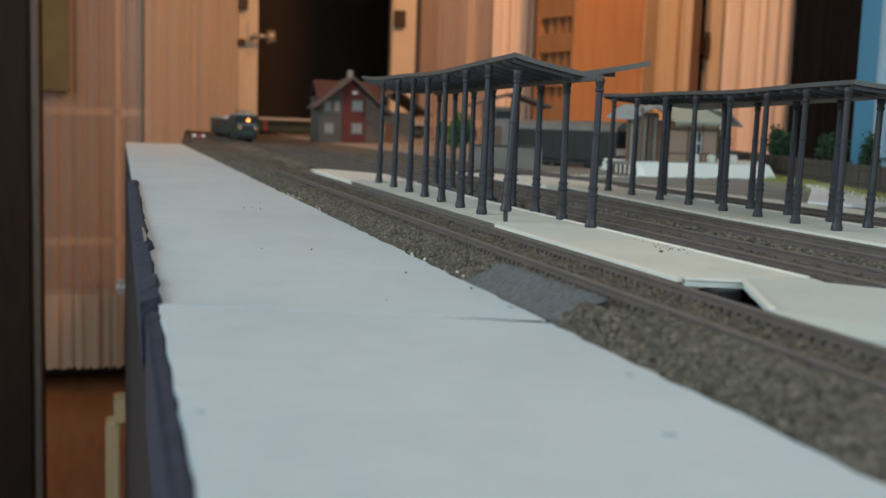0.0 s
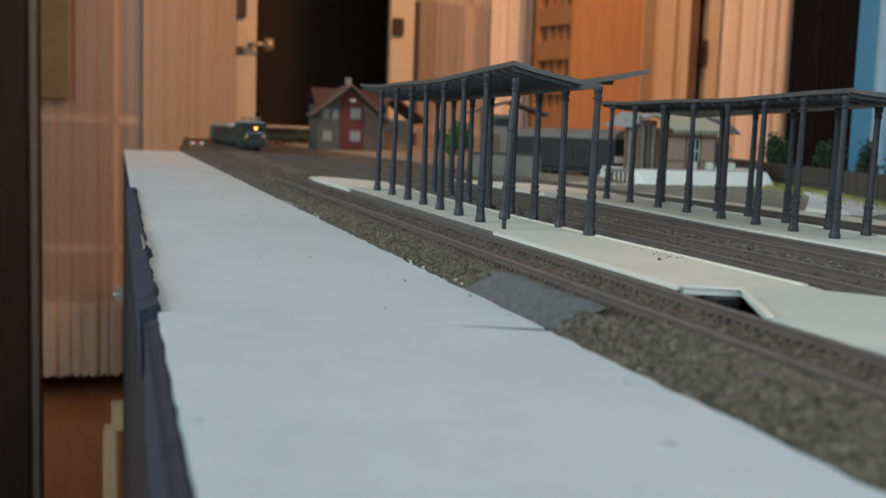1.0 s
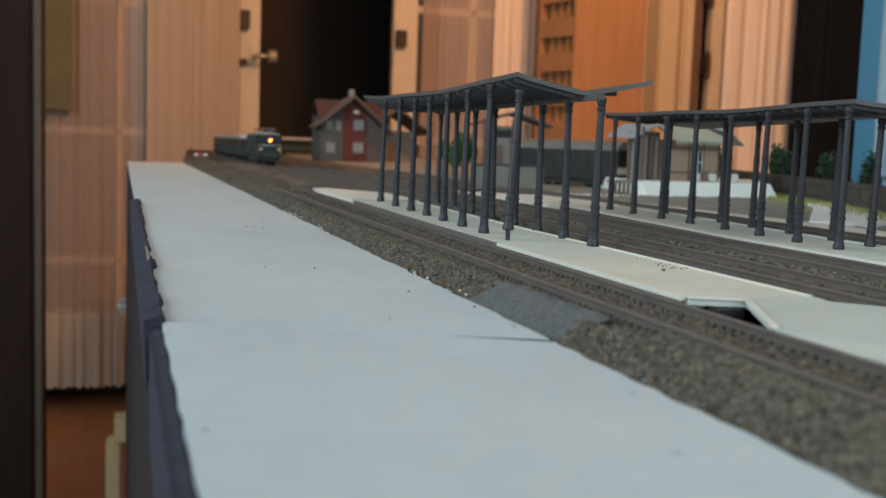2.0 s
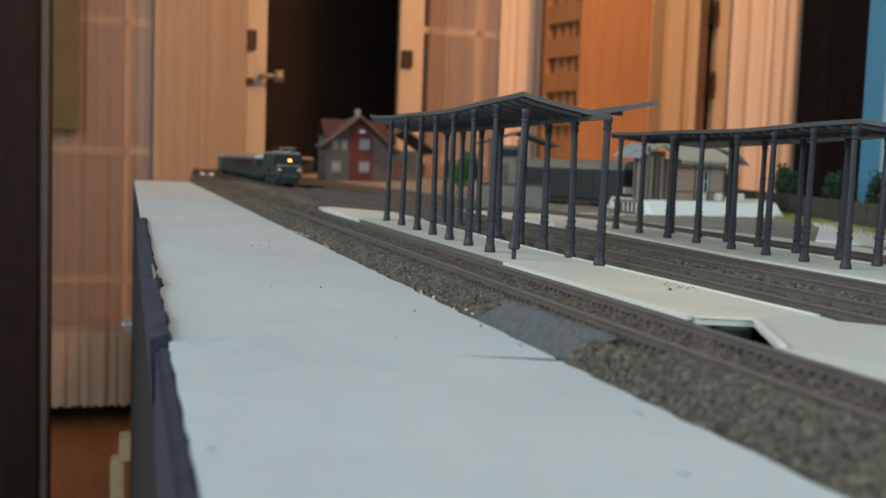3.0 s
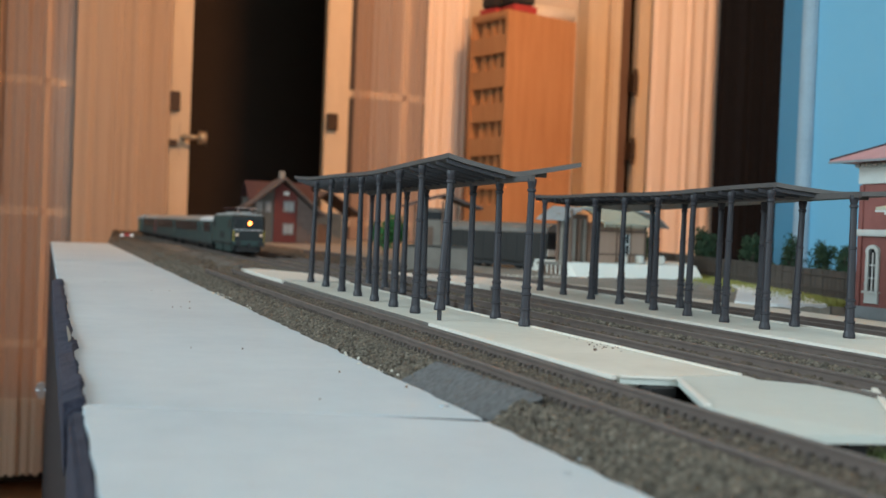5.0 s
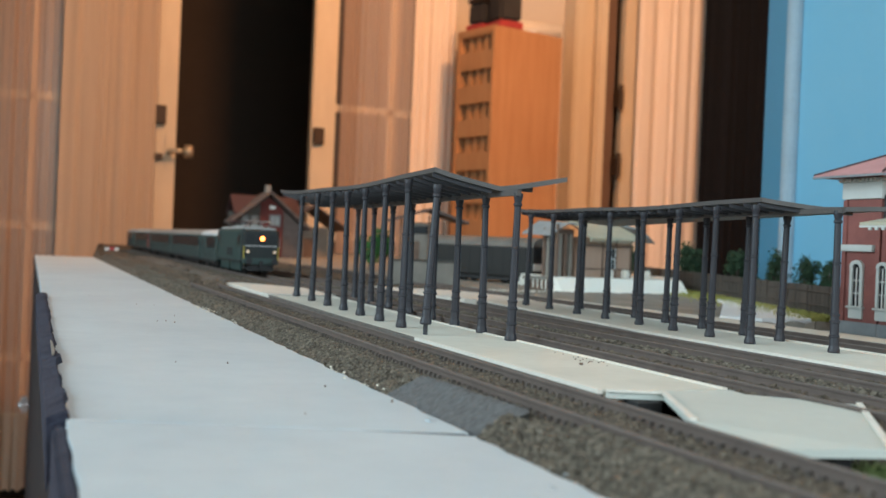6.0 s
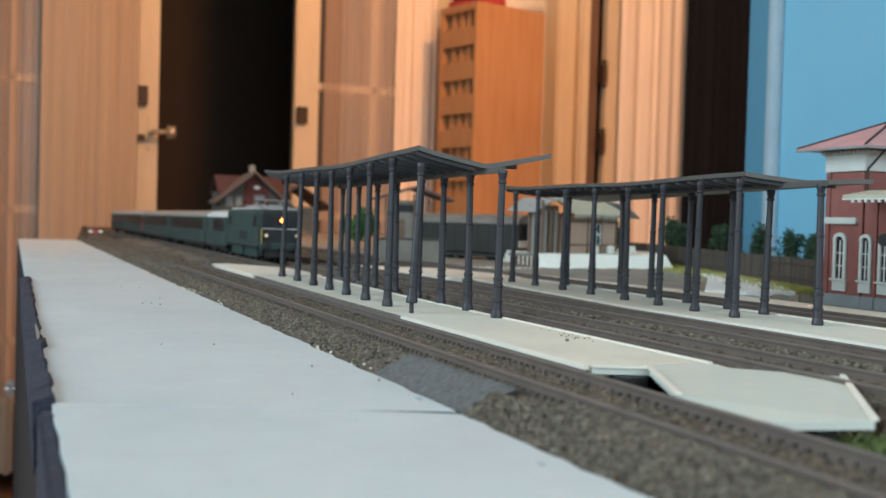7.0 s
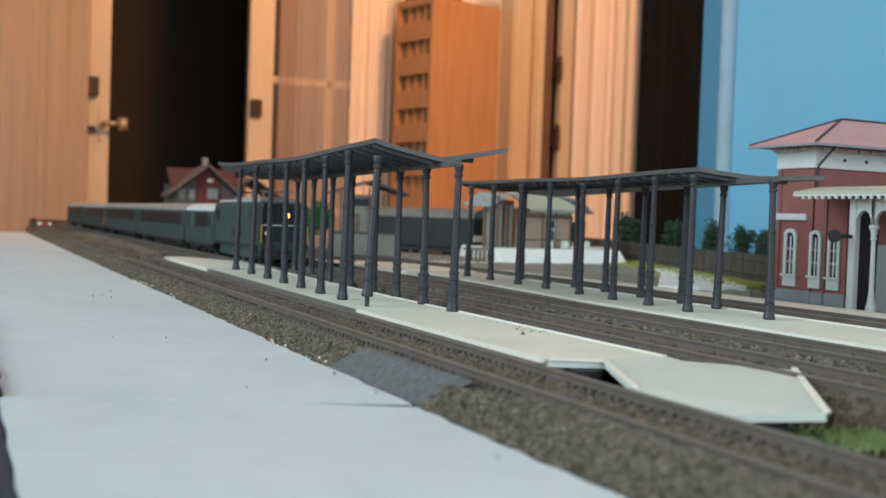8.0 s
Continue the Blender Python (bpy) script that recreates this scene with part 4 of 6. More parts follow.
    bm = bmesh.new()
    prism(bm, [(0.3372, 0.10), (0.386, 0.10), (0.386, 0.425), (0.3372, 0.445)], -0.0075, -0.0055)
    part("paving", bm, GREY_STONE, t)
    bm = bmesh.new()
    for x in (0.3380, 0.345):
        box(bm, x, x + 0.0008, 0.10, 0.43, -0.0054, -0.0048)
    part("drain_line", bm, BLACK, t)


# ---------------------------------------------------------------- canopies
def column_mesh(h, lean=(0.0, 0.0), foot=True):
    bm = bmesh.new()
    prof = [(0.0019, 0.0), (0.0021, 0.0005), (0.0020, 0.0014), (0.00165, 0.0026), (0.00155, 0.0052), (0.00185, 0.0055), (0.00185, 0.0060), (0.00155, 0.0063),
            (0.00150, 0.0104), (0.00185, 0.0107), (0.00185, 0.0112), (0.00150, 0.0115), (0.00148, 0.0128), (0.00175, 0.0131), (0.00175, 0.0135), (0.00138, 0.0139),
            (0.00126, h * 0.62), (0.00150, h * 0.625), (0.00150, h * 0.635), (0.00122, h * 0.64), (0.00112, h - 0.0046), (0.0015, h - 0.0041), (0.0015, h - 0.0036), (0.00115, h - 0.0031), (0.0016, h - 0.0012), (0.0016, h)]
    lathe(bm, prof, 0, 0, 12, lean)
    if not foot:
        lathe(bm, [(0.0008, -0.0035), (0.0008, 0.0)], 0, 0, 8)
    return mesh_of(bm, "column", IRON, smooth=False)


def roof_height(u, v, form):
    """Underside of a butterfly roof with a little warp; u across 0..1, v along 0..1 from the near end."""
    z_near, z_far, z_valley, z_right, sag, bend = form
    edge = z_near + (z_far - z_near) * v - sag * math.sin(3.14159 * v) ** 0.8 + 0.0003 * math.sin(13 * v)
    if u < bend:
        k = u / bend
        return edge + (z_valley - edge) * (k ** 0.85)
    k = (u - bend) / (1 - bend)
    return z_valley + (z_right - z_valley) * k ** 1.3 - 0.0034 * v * k


def build_canopy(left_row, right_row, corners, form, bent_first, label):
    """left_row, right_row: (x, y) column feet; corners: near left, near right, far right, far left of the roof."""
    t = thing("platform_canopy", label, "canopy", "platform canopies")
    nl, nr, fr, fl = [Vector(c) for c in corners]

    def under(x, y):
        """Height of the roof's underside over a place."""
        v = min(1.0, max(0.0, (y - nl.y) / (fl.y - nl.y)))
        for _ in range(3):
            a, b = nl.lerp(fl, v), nr.lerp(fr, v)
            u = min(1.0, max(0.0, (x - a.x) / (b.x - a.x)))
            q0, q1 = nl.lerp(nr, u).y, fl.lerp(fr, u).y
            v = min(1.0, max(0.0, (y - q0) / (q1 - q0)))
        return roof_height(u, v, form)

    bent = column_mesh(0.0485, (0.075, 0.02), foot=False)
    for row, feet in (("l", left_row), ("r", right_row)):
        normal = column_mesh(0.050)
        for i, (x, y) in enumerate(feet):
            odd = row == "l" and i == 0 and bent_first
            c = new("column", bent if odd else normal)
            c.parent = t
            c.location = (x, y, PZ + (0.0036 if odd else 0.0))
            c.scale.z = 1.0 if odd else (under(x, y) - 0.0012 - PZ) / 0.050
            c.rotation_euler = (0 if odd else radians(rng.uniform(-0.8, 0.8)), 0 if odd else radians(rng.uniform(0.2, 1.4)), rng.uniform(0, 1))
            tagged(c, "leaning column with its peg showing" if odd else "")
    bm = bmesh.new()
    nu, nv = 14, 28
    top, low = [], []
    for j in range(nv + 1):
        v = j / nv
        a, b = []  , []
        for i in range(nu + 1):
            u = i / nu
            p = nl.lerp(nr, u).lerp(fl.lerp(fr, u), v)
            z = roof_height(u, v, form)
            a.append(bm.verts.new((p.x, p.y, z + 0.0016)))
            b.append(bm.verts.new((p.x, p.y, z)))
        top.append(a)
        low.append(b)
    for j in range(nv):
        for i in range(nu):
            bm.faces.new((top[j][i], top[j][i + 1], top[j + 1][i + 1], top[j + 1][i]))
            bm.faces.new((low[j][i], low[j + 1][i], low[j + 1][i + 1], low[j][i + 1]))
        bm.faces.new((top[j][0], top[j + 1][0], low[j + 1][0], low[j][0]))
        bm.faces.new((top[j][nu], low[j][nu], low[j + 1][nu], top[j + 1][nu]))
    for i in range(nu):
        bm.faces.new((top[0][i], low[0][i], low[0][i + 1], top[0][i + 1]))
        bm.faces.new((top[nv][i], top[nv][i + 1], low[nv][i + 1], low[nv][i]))
    part("roof", bm, PLASTIC, t, "warped grey plastic roof sheet")
    # cross rafters and two long purlins under the sheet
    for j in range(26):
        v = (j + 0.25) / 26
        bm = bmesh.new()
        prev = None
        for i in range(0, 9):
            u = 0.004 + (form[5] - 0.05) * i / 8
            p = nl.lerp(nr, u).lerp(fl.lerp(fr, u), v)
            z = roof_height(u, v, form) - 0.0001
            ring = [bm.verts.new((p.x, p.y + dy, z + dz)) for dy, dz in ((-0.0005, 0), (0.0005, 0), (0.0005, -0.0013), (-0.0005, -0.0013))]
            if prev:
                for k in range(4):
                    bm.faces.new((prev[k], prev[(k + 1) % 4], ring[(k + 1) % 4], ring[k]))
            else:
                bm.faces.new(ring)
            prev = ring
        bm.faces.new(prev[::-1])
        # the darker column grey puts the roof underside's shade on the rafters
        part("rafter", bm, IRON, t)
    p = nl.lerp(nr, 0.74).lerp(fl.lerp(fr, 0.74), 0.03)
    z = roof_height(0.74, 0.03, form)
    part("bracket", bx(p.x - 0.0035, p.x + 0.0035, p.y - 0.0008, p.y + 0.0008, z - 0.0011, z + 0.0008), PLASTIC, t)
    for feet in (right_row,):
        (xa, ya), (xb, yb) = feet[0], feet[-1]
        bm = bmesh.new()
        prev = None
        for i in range(25):
            k = -0.01 + 1.04 * i / 24
            x, y = xa + (xb - xa) * k, ya + (yb - ya) * k
            z = under(x, y) - 0.0001
            ring = [bm.verts.new((x + dx, y, z + dz)) for dx, dz in ((-0.0008, -0.0019), (0.0008, -0.0019), (0.0008, 0), (-0.0008, 0))]
            if prev:
                for m in range(4):
                    bm.faces.new((prev[m], prev[(m + 1) % 4], ring[(m + 1) % 4], ring[m]))
            else:
                bm.faces.new(ring[::-1])
            prev = ring
        bm.faces.new(prev)
        part("purlin", bm, PLASTIC, t)
    return t


def build_canopies():
    l1 = [(0.1278 + 0.035 * (y - 0.341), y) for y in (0.338, 0.366, 0.395, 0.424, 0.453, 0.484, 0.519, 0.557)]
    r1 = [(0.1512 + 0.058 * (y - 0.319), y) for y in (0.319, 0.347, 0.377, 0.407, 0.440, 0.474, 0.509, 0.545)]
    build_canopy(l1, r1, ((0.1300, 0.3410), (0.1702, 0.3190), (0.186, 0.585), (0.138, 0.618)), (0.0556, 0.0574, 0.0497, 0.0536, 0.0026, 0.50), True, "grey plastic platform canopy with a warped butterfly roof on slim columns")
    l2 = [(0.2437 + 0.055 * (y - 0.312), y) for y in (0.312, 0.338, 0.365, 0.393, 0.425, 0.455, 0.488, 0.519)]
    r2 = [(0.2558, 0.2828)] + [(0.2660 + 0.05 * (y - 0.323), y) for y in (0.323, 0.346, 0.376, 0.406, 0.434, 0.463, 0.493)]
    build_canopy(l2, r2, ((0.2460, 0.3115), (0.2786, 0.2828), (0.318, 0.535), (0.262, 0.550)), (0.0507, 0.0512, 0.0478, 0.0485, 0.0014, 0.48), False, "grey plastic platform canopy with a butterfly roof on slim columns")

# ---------------------------------------------------------------- the train
def wheel(bm_r=0.0055):
    bm = bmesh.new()
    disc(bm, (0, 0, 0), (1, 0, 0), bm_r, 0.0016, 18)
    disc(bm, (0.0012, 0, 0), (1, 0, 0), bm_r + 0.0006, 0.0006, 18)
    return bm


def body_profile(w, z0, z1, crown):
    """Half-round roof over straight sides."""
    pts = [(-w, z0), (-w, z1)]
    for i in range(1, 12):
        a = math.pi * i / 12
        pts.append((-w * math.cos(a), z1 + crown * math.sin(a)))
    return pts + [(w, z1), (w, z0)]


def build_loco():
    L, w = 0.112, 0.0152
    t = thing("locomotive", "dark green electric locomotive with lit headlight pulling the train", "locomotive")
    y0 = 0.0      # front face; the body goes back to +L
    bm = bmesh.new()
    extrude_y(bm, [(-w, 0.0105), (-w, 0.0340), (-w * 0.9, 0.0362), (w * 0.9, 0.0362), (w, 0.0340), (w, 0.0105)], y0 + 0.004, L)
    part("body", bm, GREEN, t)
    bm = bmesh.new()     # bevelled cab front
    a = [bm.verts.new((x, y0 + 0.0039, z)) for x, z in ((-w, 0.0105), (-w, 0.0340), (-w * 0.9, 0.0362), (w * 0.9, 0.0362), (w, 0.0340), (w, 0.0105))]
    b = [bm.verts.new((x * 0.86, y0, z)) for x, z in ((-w, 0.0105), (-w, 0.0330), (-w * 0.9, 0.0352), (w * 0.9, 0.0352), (w, 0.0330), (w, 0.0105))]
    for i in range(6):
        bm.faces.new((a[i], a[(i + 1) % 6], b[(i + 1) % 6], b[i]))
    bm.faces.new(b)
    bm.faces.new(a[::-1])
    cab = part("cab_front", bm, CAB_DARK, t, "near-black green cab front")
    for x0, x1 in ((-0.0122, -0.0048), (-0.0038, 0.0038), (0.0048, 0.0122)):
        part("cab_window", bx(x0, x1, y0 - 0.0004, y0 + 0.001, 0.0248, 0.0325, bevel=0.0003), GLASS_DARK, cab)
    part("waist_rail", bx(-0.0128, 0.0128, y0 - 0.0007, y0 + 0.0005, 0.0228, 0.0234), STEEL, cab)
    bm = bmesh.new()
    disc(bm, (0.0006, y0 - 0.0012, 0.0290), (0, 1, 0), 0.0022, 0.0022, 16)
    lamp = part("headlight", bm, DARK_METAL, t)
    bm = bmesh.new()
    disc(bm, (0.0006, y0 - 0.0025, 0.0290), (0, 1, 0), 0.0016, 0.0006, 16)
    part("lens", bm, LAMP_ORANGE, lamp, "glowing orange lens")
    for x in (-0.0105, 0.0108):
        bm = bmesh.new()
        disc(bm, (x, y0 - 0.0010, 0.0185), (0, 1, 0), 0.0018, 0.0020, 14)
        lamp = part("headlight", bm, DARK_METAL, t)
        bm = bmesh.new()
        disc(bm, (x, y0 - 0.0022, 0.0185), (0, 1, 0), 0.0012, 0.0005, 14)
        part("lens", bm, LAMP_SMALL, lamp, "softly glowing lens")
        bm = bmesh.new()
        rod(bm, (x * 0.95, y0 + 0.001, 0.0112), (x * 0.95, y0 - 0.0055, 0.0112), 0.0009, 8)
        disc(bm, (x * 0.95, y0 - 0.0058, 0.0112), (0, 1, 0), 0.0026, 0.0007, 14)
        part("buffer", bm, BLACK, t)
        bm = bmesh.new()
        rod(bm, (x * 1.28, y0 - 0.0006, 0.012), (x * 1.28, y0 - 0.0006, 0.0225), 0.00035, 6)
        part("handrail", bm, YELLOW, t, "yellow handrail")
    part("buffer_beam", bx(-w * 0.92, w * 0.92, y0 - 0.0012, y0 + 0.004, 0.0085, 0.0135, bevel=0.0004), GREEN, t)
    part("front_skirt", bx(-0.010, 0.010, y0 + 0.0005, y0 + 0.004, 0.0035, 0.0084), BLACK, t)
    bm = bmesh.new()
    rod(bm, (0, y0 - 0.0035, 0.0105), (0, y0 - 0.0012, 0.0105), 0.0008, 6)
    box(bm, -0.0012, 0.0012, y0 - 0.0045, y0 - 0.0034, 0.006, 0.0115)
    part("coupling", bm, BLACK, t)
    bm = bmesh.new()     # roof with its raised clerestory
    extrude_y(bm, [(-w * 0.88, 0.0363), (-w * 0.80, 0.0378), (w * 0.80, 0.0378), (w * 0.88, 0.0363)], y0 + 0.006, L - 0.003)
    part("roof", bm, ROOF_GREY, t, "grey roof deck")
    for k in range(5):
        part("roof_box", bx(-0.005, 0.005, 0.018 + k * 0.018, 0.030 + k * 0.018, 0.0379, 0.0396, bevel=0.0004), ROOF_GREY, t)
    for yp in (0.012, 0.080):
        bm = bmesh.new()     # folded pantograph
        for x in (-0.0085, 0.0085):
            rod(bm, (x, yp, 0.0382), (x * 0.6, yp + 0.018, 0.0412), 0.0004)
            rod(bm, (x * 0.6, yp + 0.018, 0.0412), (x * 0.8, yp + 0.002, 0.0425), 0.0004)
            rod(bm, (x, yp, 0.0378), (x, yp + 0.02, 0.0385), 0.0006)
        rod(bm, (-0.0095, yp + 0.002, 0.0428), (0.0095, yp + 0.002, 0.0428), 0.0006)
        rod(bm, (-0.0095, yp + 0.006, 0.0428), (0.0095, yp + 0.006, 0.0428), 0.0006)
        part("pantograph", bm, ROOF_RED if yp > 0.05 else STEEL, t, "folded metal pantograph")
    for side in (-1, 1):
        for k in range(2):
            yy = 0.008 + k * 0.090
            part("side_window", bx(side * w - 0.0003, side * w + 0.0003, yy, yy + 0.010, 0.0245, 0.0315), GLASS_DARK, t)
        for k in range(3):
            yy = 0.040 + k * 0.009
            part("louvre", bx(side * w - 0.0003, side * w + 0.0004, yy, yy + 0.006, 0.0145, 0.021), BLACK, t)
        part("side_sill", bx(side * w - 0.0006, side * w + 0.0006, 0.004, L, 0.0100, 0.0112), BLACK, t)
    part("underframe", bx(-0.012, 0.012, 0.006, L - 0.004, 0.0045, 0.0102), BLACK, t)
    me = mesh_of(wheel(0.0062), "wheel", BLACK)
    for k, yy in enumerate((0.018, 0.037, 0.056, 0.075, 0.094)):
        for side in (-1, 1):
            c = new("wheel", me)
            c.parent = t
            c.matrix_basis = pose(side * 0.0082, yy, 0.0064, 0, 0, 0 if side < 0 else 180)
    for y_ in (0.012, 0.060):
        for side in (-1, 1):
            part("axle_frame", bx(side * 0.0125 - 0.001, side * 0.0125 + 0.001, y_, y_ + 0.042, 0.003, 0.0098, bevel=0.0004), GREEN, t)
    return t, L


def build_coach(roof, label, red_end, L):
    w = 0.0150
    t = thing("coach", label, "railway coach", "coaches of the train")
    bm = bmesh.new()
    extrude_y(bm, [(-w, 0.0080), (-w, 0.0300), (w, 0.0300), (w, 0.0080)], 0.0, L)
    part("body", bm, COACH_GREEN, t)
    bm = bmesh.new()
    extrude_y(bm, body_profile(w * 1.01, 0.0301, 0.0306, 0.0052), -0.0003, L + 0.0003)
    part("roof", bm, roof, t)
    for side in (-1, 1):
        for k in range(int((L - 0.036) / 0.0150)):
            yy = 0.018 + k * 0.0150
            part("window", bx(side * w - 0.0003, side * w + 0.0003, yy, yy + 0.0128, 0.0190, 0.0285), GLASS_DARK, t)
        for yy in (0.006, L - 0.014):
            d = part("door", bx(side * w - 0.0004, side * w + 0.0004, yy, yy + 0.008, 0.009, 0.0285), RED if red_end and yy < 0.1 else COACH_GREEN, t, "red coach door" if red_end and yy < 0.1 else "")
            part("door_window", bx(side * w - 0.0006, side * w + 0.0006, yy + 0.002, yy + 0.006, 0.019, 0.0265), GLASS_DARK, d)
        for k in range(int(L / 0.0105)):
            yy = 0.004 + k * 0.0104
            part("panel_strip", bx(side * w - 0.00025, side * w + 0.00025, yy, yy + 0.0006, 0.0085, 0.0188), BLACK, t)
        part("solebar", bx(side * w - 0.0008, side * w - 0.0001, 0.002, L - 0.002, 0.0060, 0.0079), BLACK, t)
    for yy in (-0.0012, L + 0.0002):
        part("gangway", bx(-0.0055, 0.0055, yy, yy + 0.001, 0.009, 0.029), BLACK, t)
        bm = bmesh.new()
        rod(bm, (-0.0125, yy - 0.0002, 0.0095), (-0.0125, yy - 0.0002, 0.026), 0.0004)
        part("handrail", bm, YELLOW, t, "yellow handrail")
    part("underframe", bx(-0.010, 0.010, L * 0.3, L * 0.7, 0.0030, 0.0079), BLACK, t)
    me = mesh_of(wheel(0.0050), "wheel", BLACK)
    for yb in ((0.035, L - 0.035) if L > 0.15 else (0.024, L - 0.024)):
        bm = bmesh.new()
        for side in (-1, 1):
            box(bm, side * 0.0115 - 0.001, side * 0.0115 + 0.001, yb - 0.019, yb + 0.019, 0.0035, 0.0068, bevel=0.0004)
        box(bm, -0.0115, 0.0115, yb - 0.004, yb + 0.004, 0.0040, 0.0078)
        bogie = part("bogie", bm, BLACK, t)
        for dy in (-0.0125, 0.0125):
            for side in (-1, 1):
                c = new("wheel", me)
                c.parent = bogie
                c.matrix_basis = pose(side * 0.0082, yb + dy, 0.0052, 0, 0, 0 if side < 0 else 180)
    return t, L


def front_of_train(t):
    """How far up the track the front buffers stand at t seconds."""
    return 1.4865 - 0.1045 * t - 0.001 * t * t


def vehicle_rows(offset, length, zbase=0.0):
    rows = []
    for i in range(17):
        t = i * 0.5
        s0 = front_of_train(t) + offset
        xa, ya, _ = track_point(s0 + length * 0.15)
        xb, yb, _ = track_point(s0 + length * 0.85)
        d = Vector((xb - xa, yb - ya, 0))
        ang = -math.atan2(d.x, d.y)
        u = d.normalized()
        rows.append((t, pose(xa - u.x * length * 0.15, ya - u.y * length * 0.15, zbase, 0, 0, math.degrees(ang))))
    return rows


# ---------------------------------------------------------------- buildings
def window_set(t, face, at, along, z0, w, h, frame_mat, arch=True, bars=2):
    """An upright window on a wall: face 'x' (wall looks to -x) or 'y' (wall looks to -y); at: the wall's plane."""
    def place(a0, a1, d0, d1, za, zb, bevel=0.0):
        if face == "x":
            return bx(at - d1, at - d0, a0, a1, za, zb, bevel=bevel)
        return bx(a0, a1, at - d1, at - d0, za, zb, bevel=bevel)
    win = part("window", place(along - w / 2, along + w / 2, 0.0002, 0.0005, z0, z0 + h), GLASS_DARK, t)
    e = w * 0.47
    bm = bmesh.new()
    for a0, a1 in ((along - w / 2 - e, along - w / 2), (along + w / 2, along + w / 2 + e)):
        b2 = place(a0, a1, 0.0001, 0.0014, z0, z0 + h, bevel=0.0002)
        tmp = bpy.data.meshes.new("tmp")
        b2.to_mesh(tmp)
        b2.free()
        bm.from_mesh(tmp)
    part("frame", bm, frame_mat, win)
    if arch:
        bm = bmesh.new()
        n = 9
        ins, outs = [], []
        for i in range(n):
            a = math.pi * i / (n - 1)
            for r_, lst in ((w / 2, ins), (w / 2 + e, outs)):
                s, zz = along - r_ * math.cos(a), z0 + h + r_ * math.sin(a) * 0.85
                for d in (0.0001, 0.0016):
                    lst.append(bm.verts.new((at - d, s, zz) if face == "x" else (s, at - d, zz)))
        for i in range(n - 1):
            k = 2 * i
            bm.faces.new((ins[k + 1], ins[k + 3], outs[k + 3], outs[k + 1]))
            bm.faces.new((outs[k + 1], outs[k + 3], outs[k + 2], outs[k]))
            bm.faces.new((ins[k], ins[k + 2], ins[k + 3], ins[k + 1]))
        part("arch", bm, frame_mat, win)
        part("arch_pane", place(along - w * 0.42, along + w * 0.42, 0.0002, 0.0004, z0 + h, z0 + h + w * 0.34), GLASS_DARK, win)
    part("sill", place(along - w / 2 - e * 1.5, along + w / 2 + e * 1.5, 0.0001, 0.0022, z0 - 0.0012, z0 - 0.0001, bevel=0.0002), frame_mat, win)
    part("apron", place(along - w / 2 - e, along + w / 2 + e, 0.0001, 0.0011, z0 - 0.0062, z0 - 0.0013), frame_mat, win)
    part("glazing_bar", place(along - w * 0.07, along + w * 0.07, 0.0005, 0.0009, z0, z0 + h), WHITE, win)
    for i in range(1, bars + 1):
        z = z0 + h * i / (bars + 1)
        part("glazing_bar", place(along - w / 2, along + w / 2, 0.0005, 0.0010, z - w * 0.06, z + w * 0.06), WHITE, win)
    return win


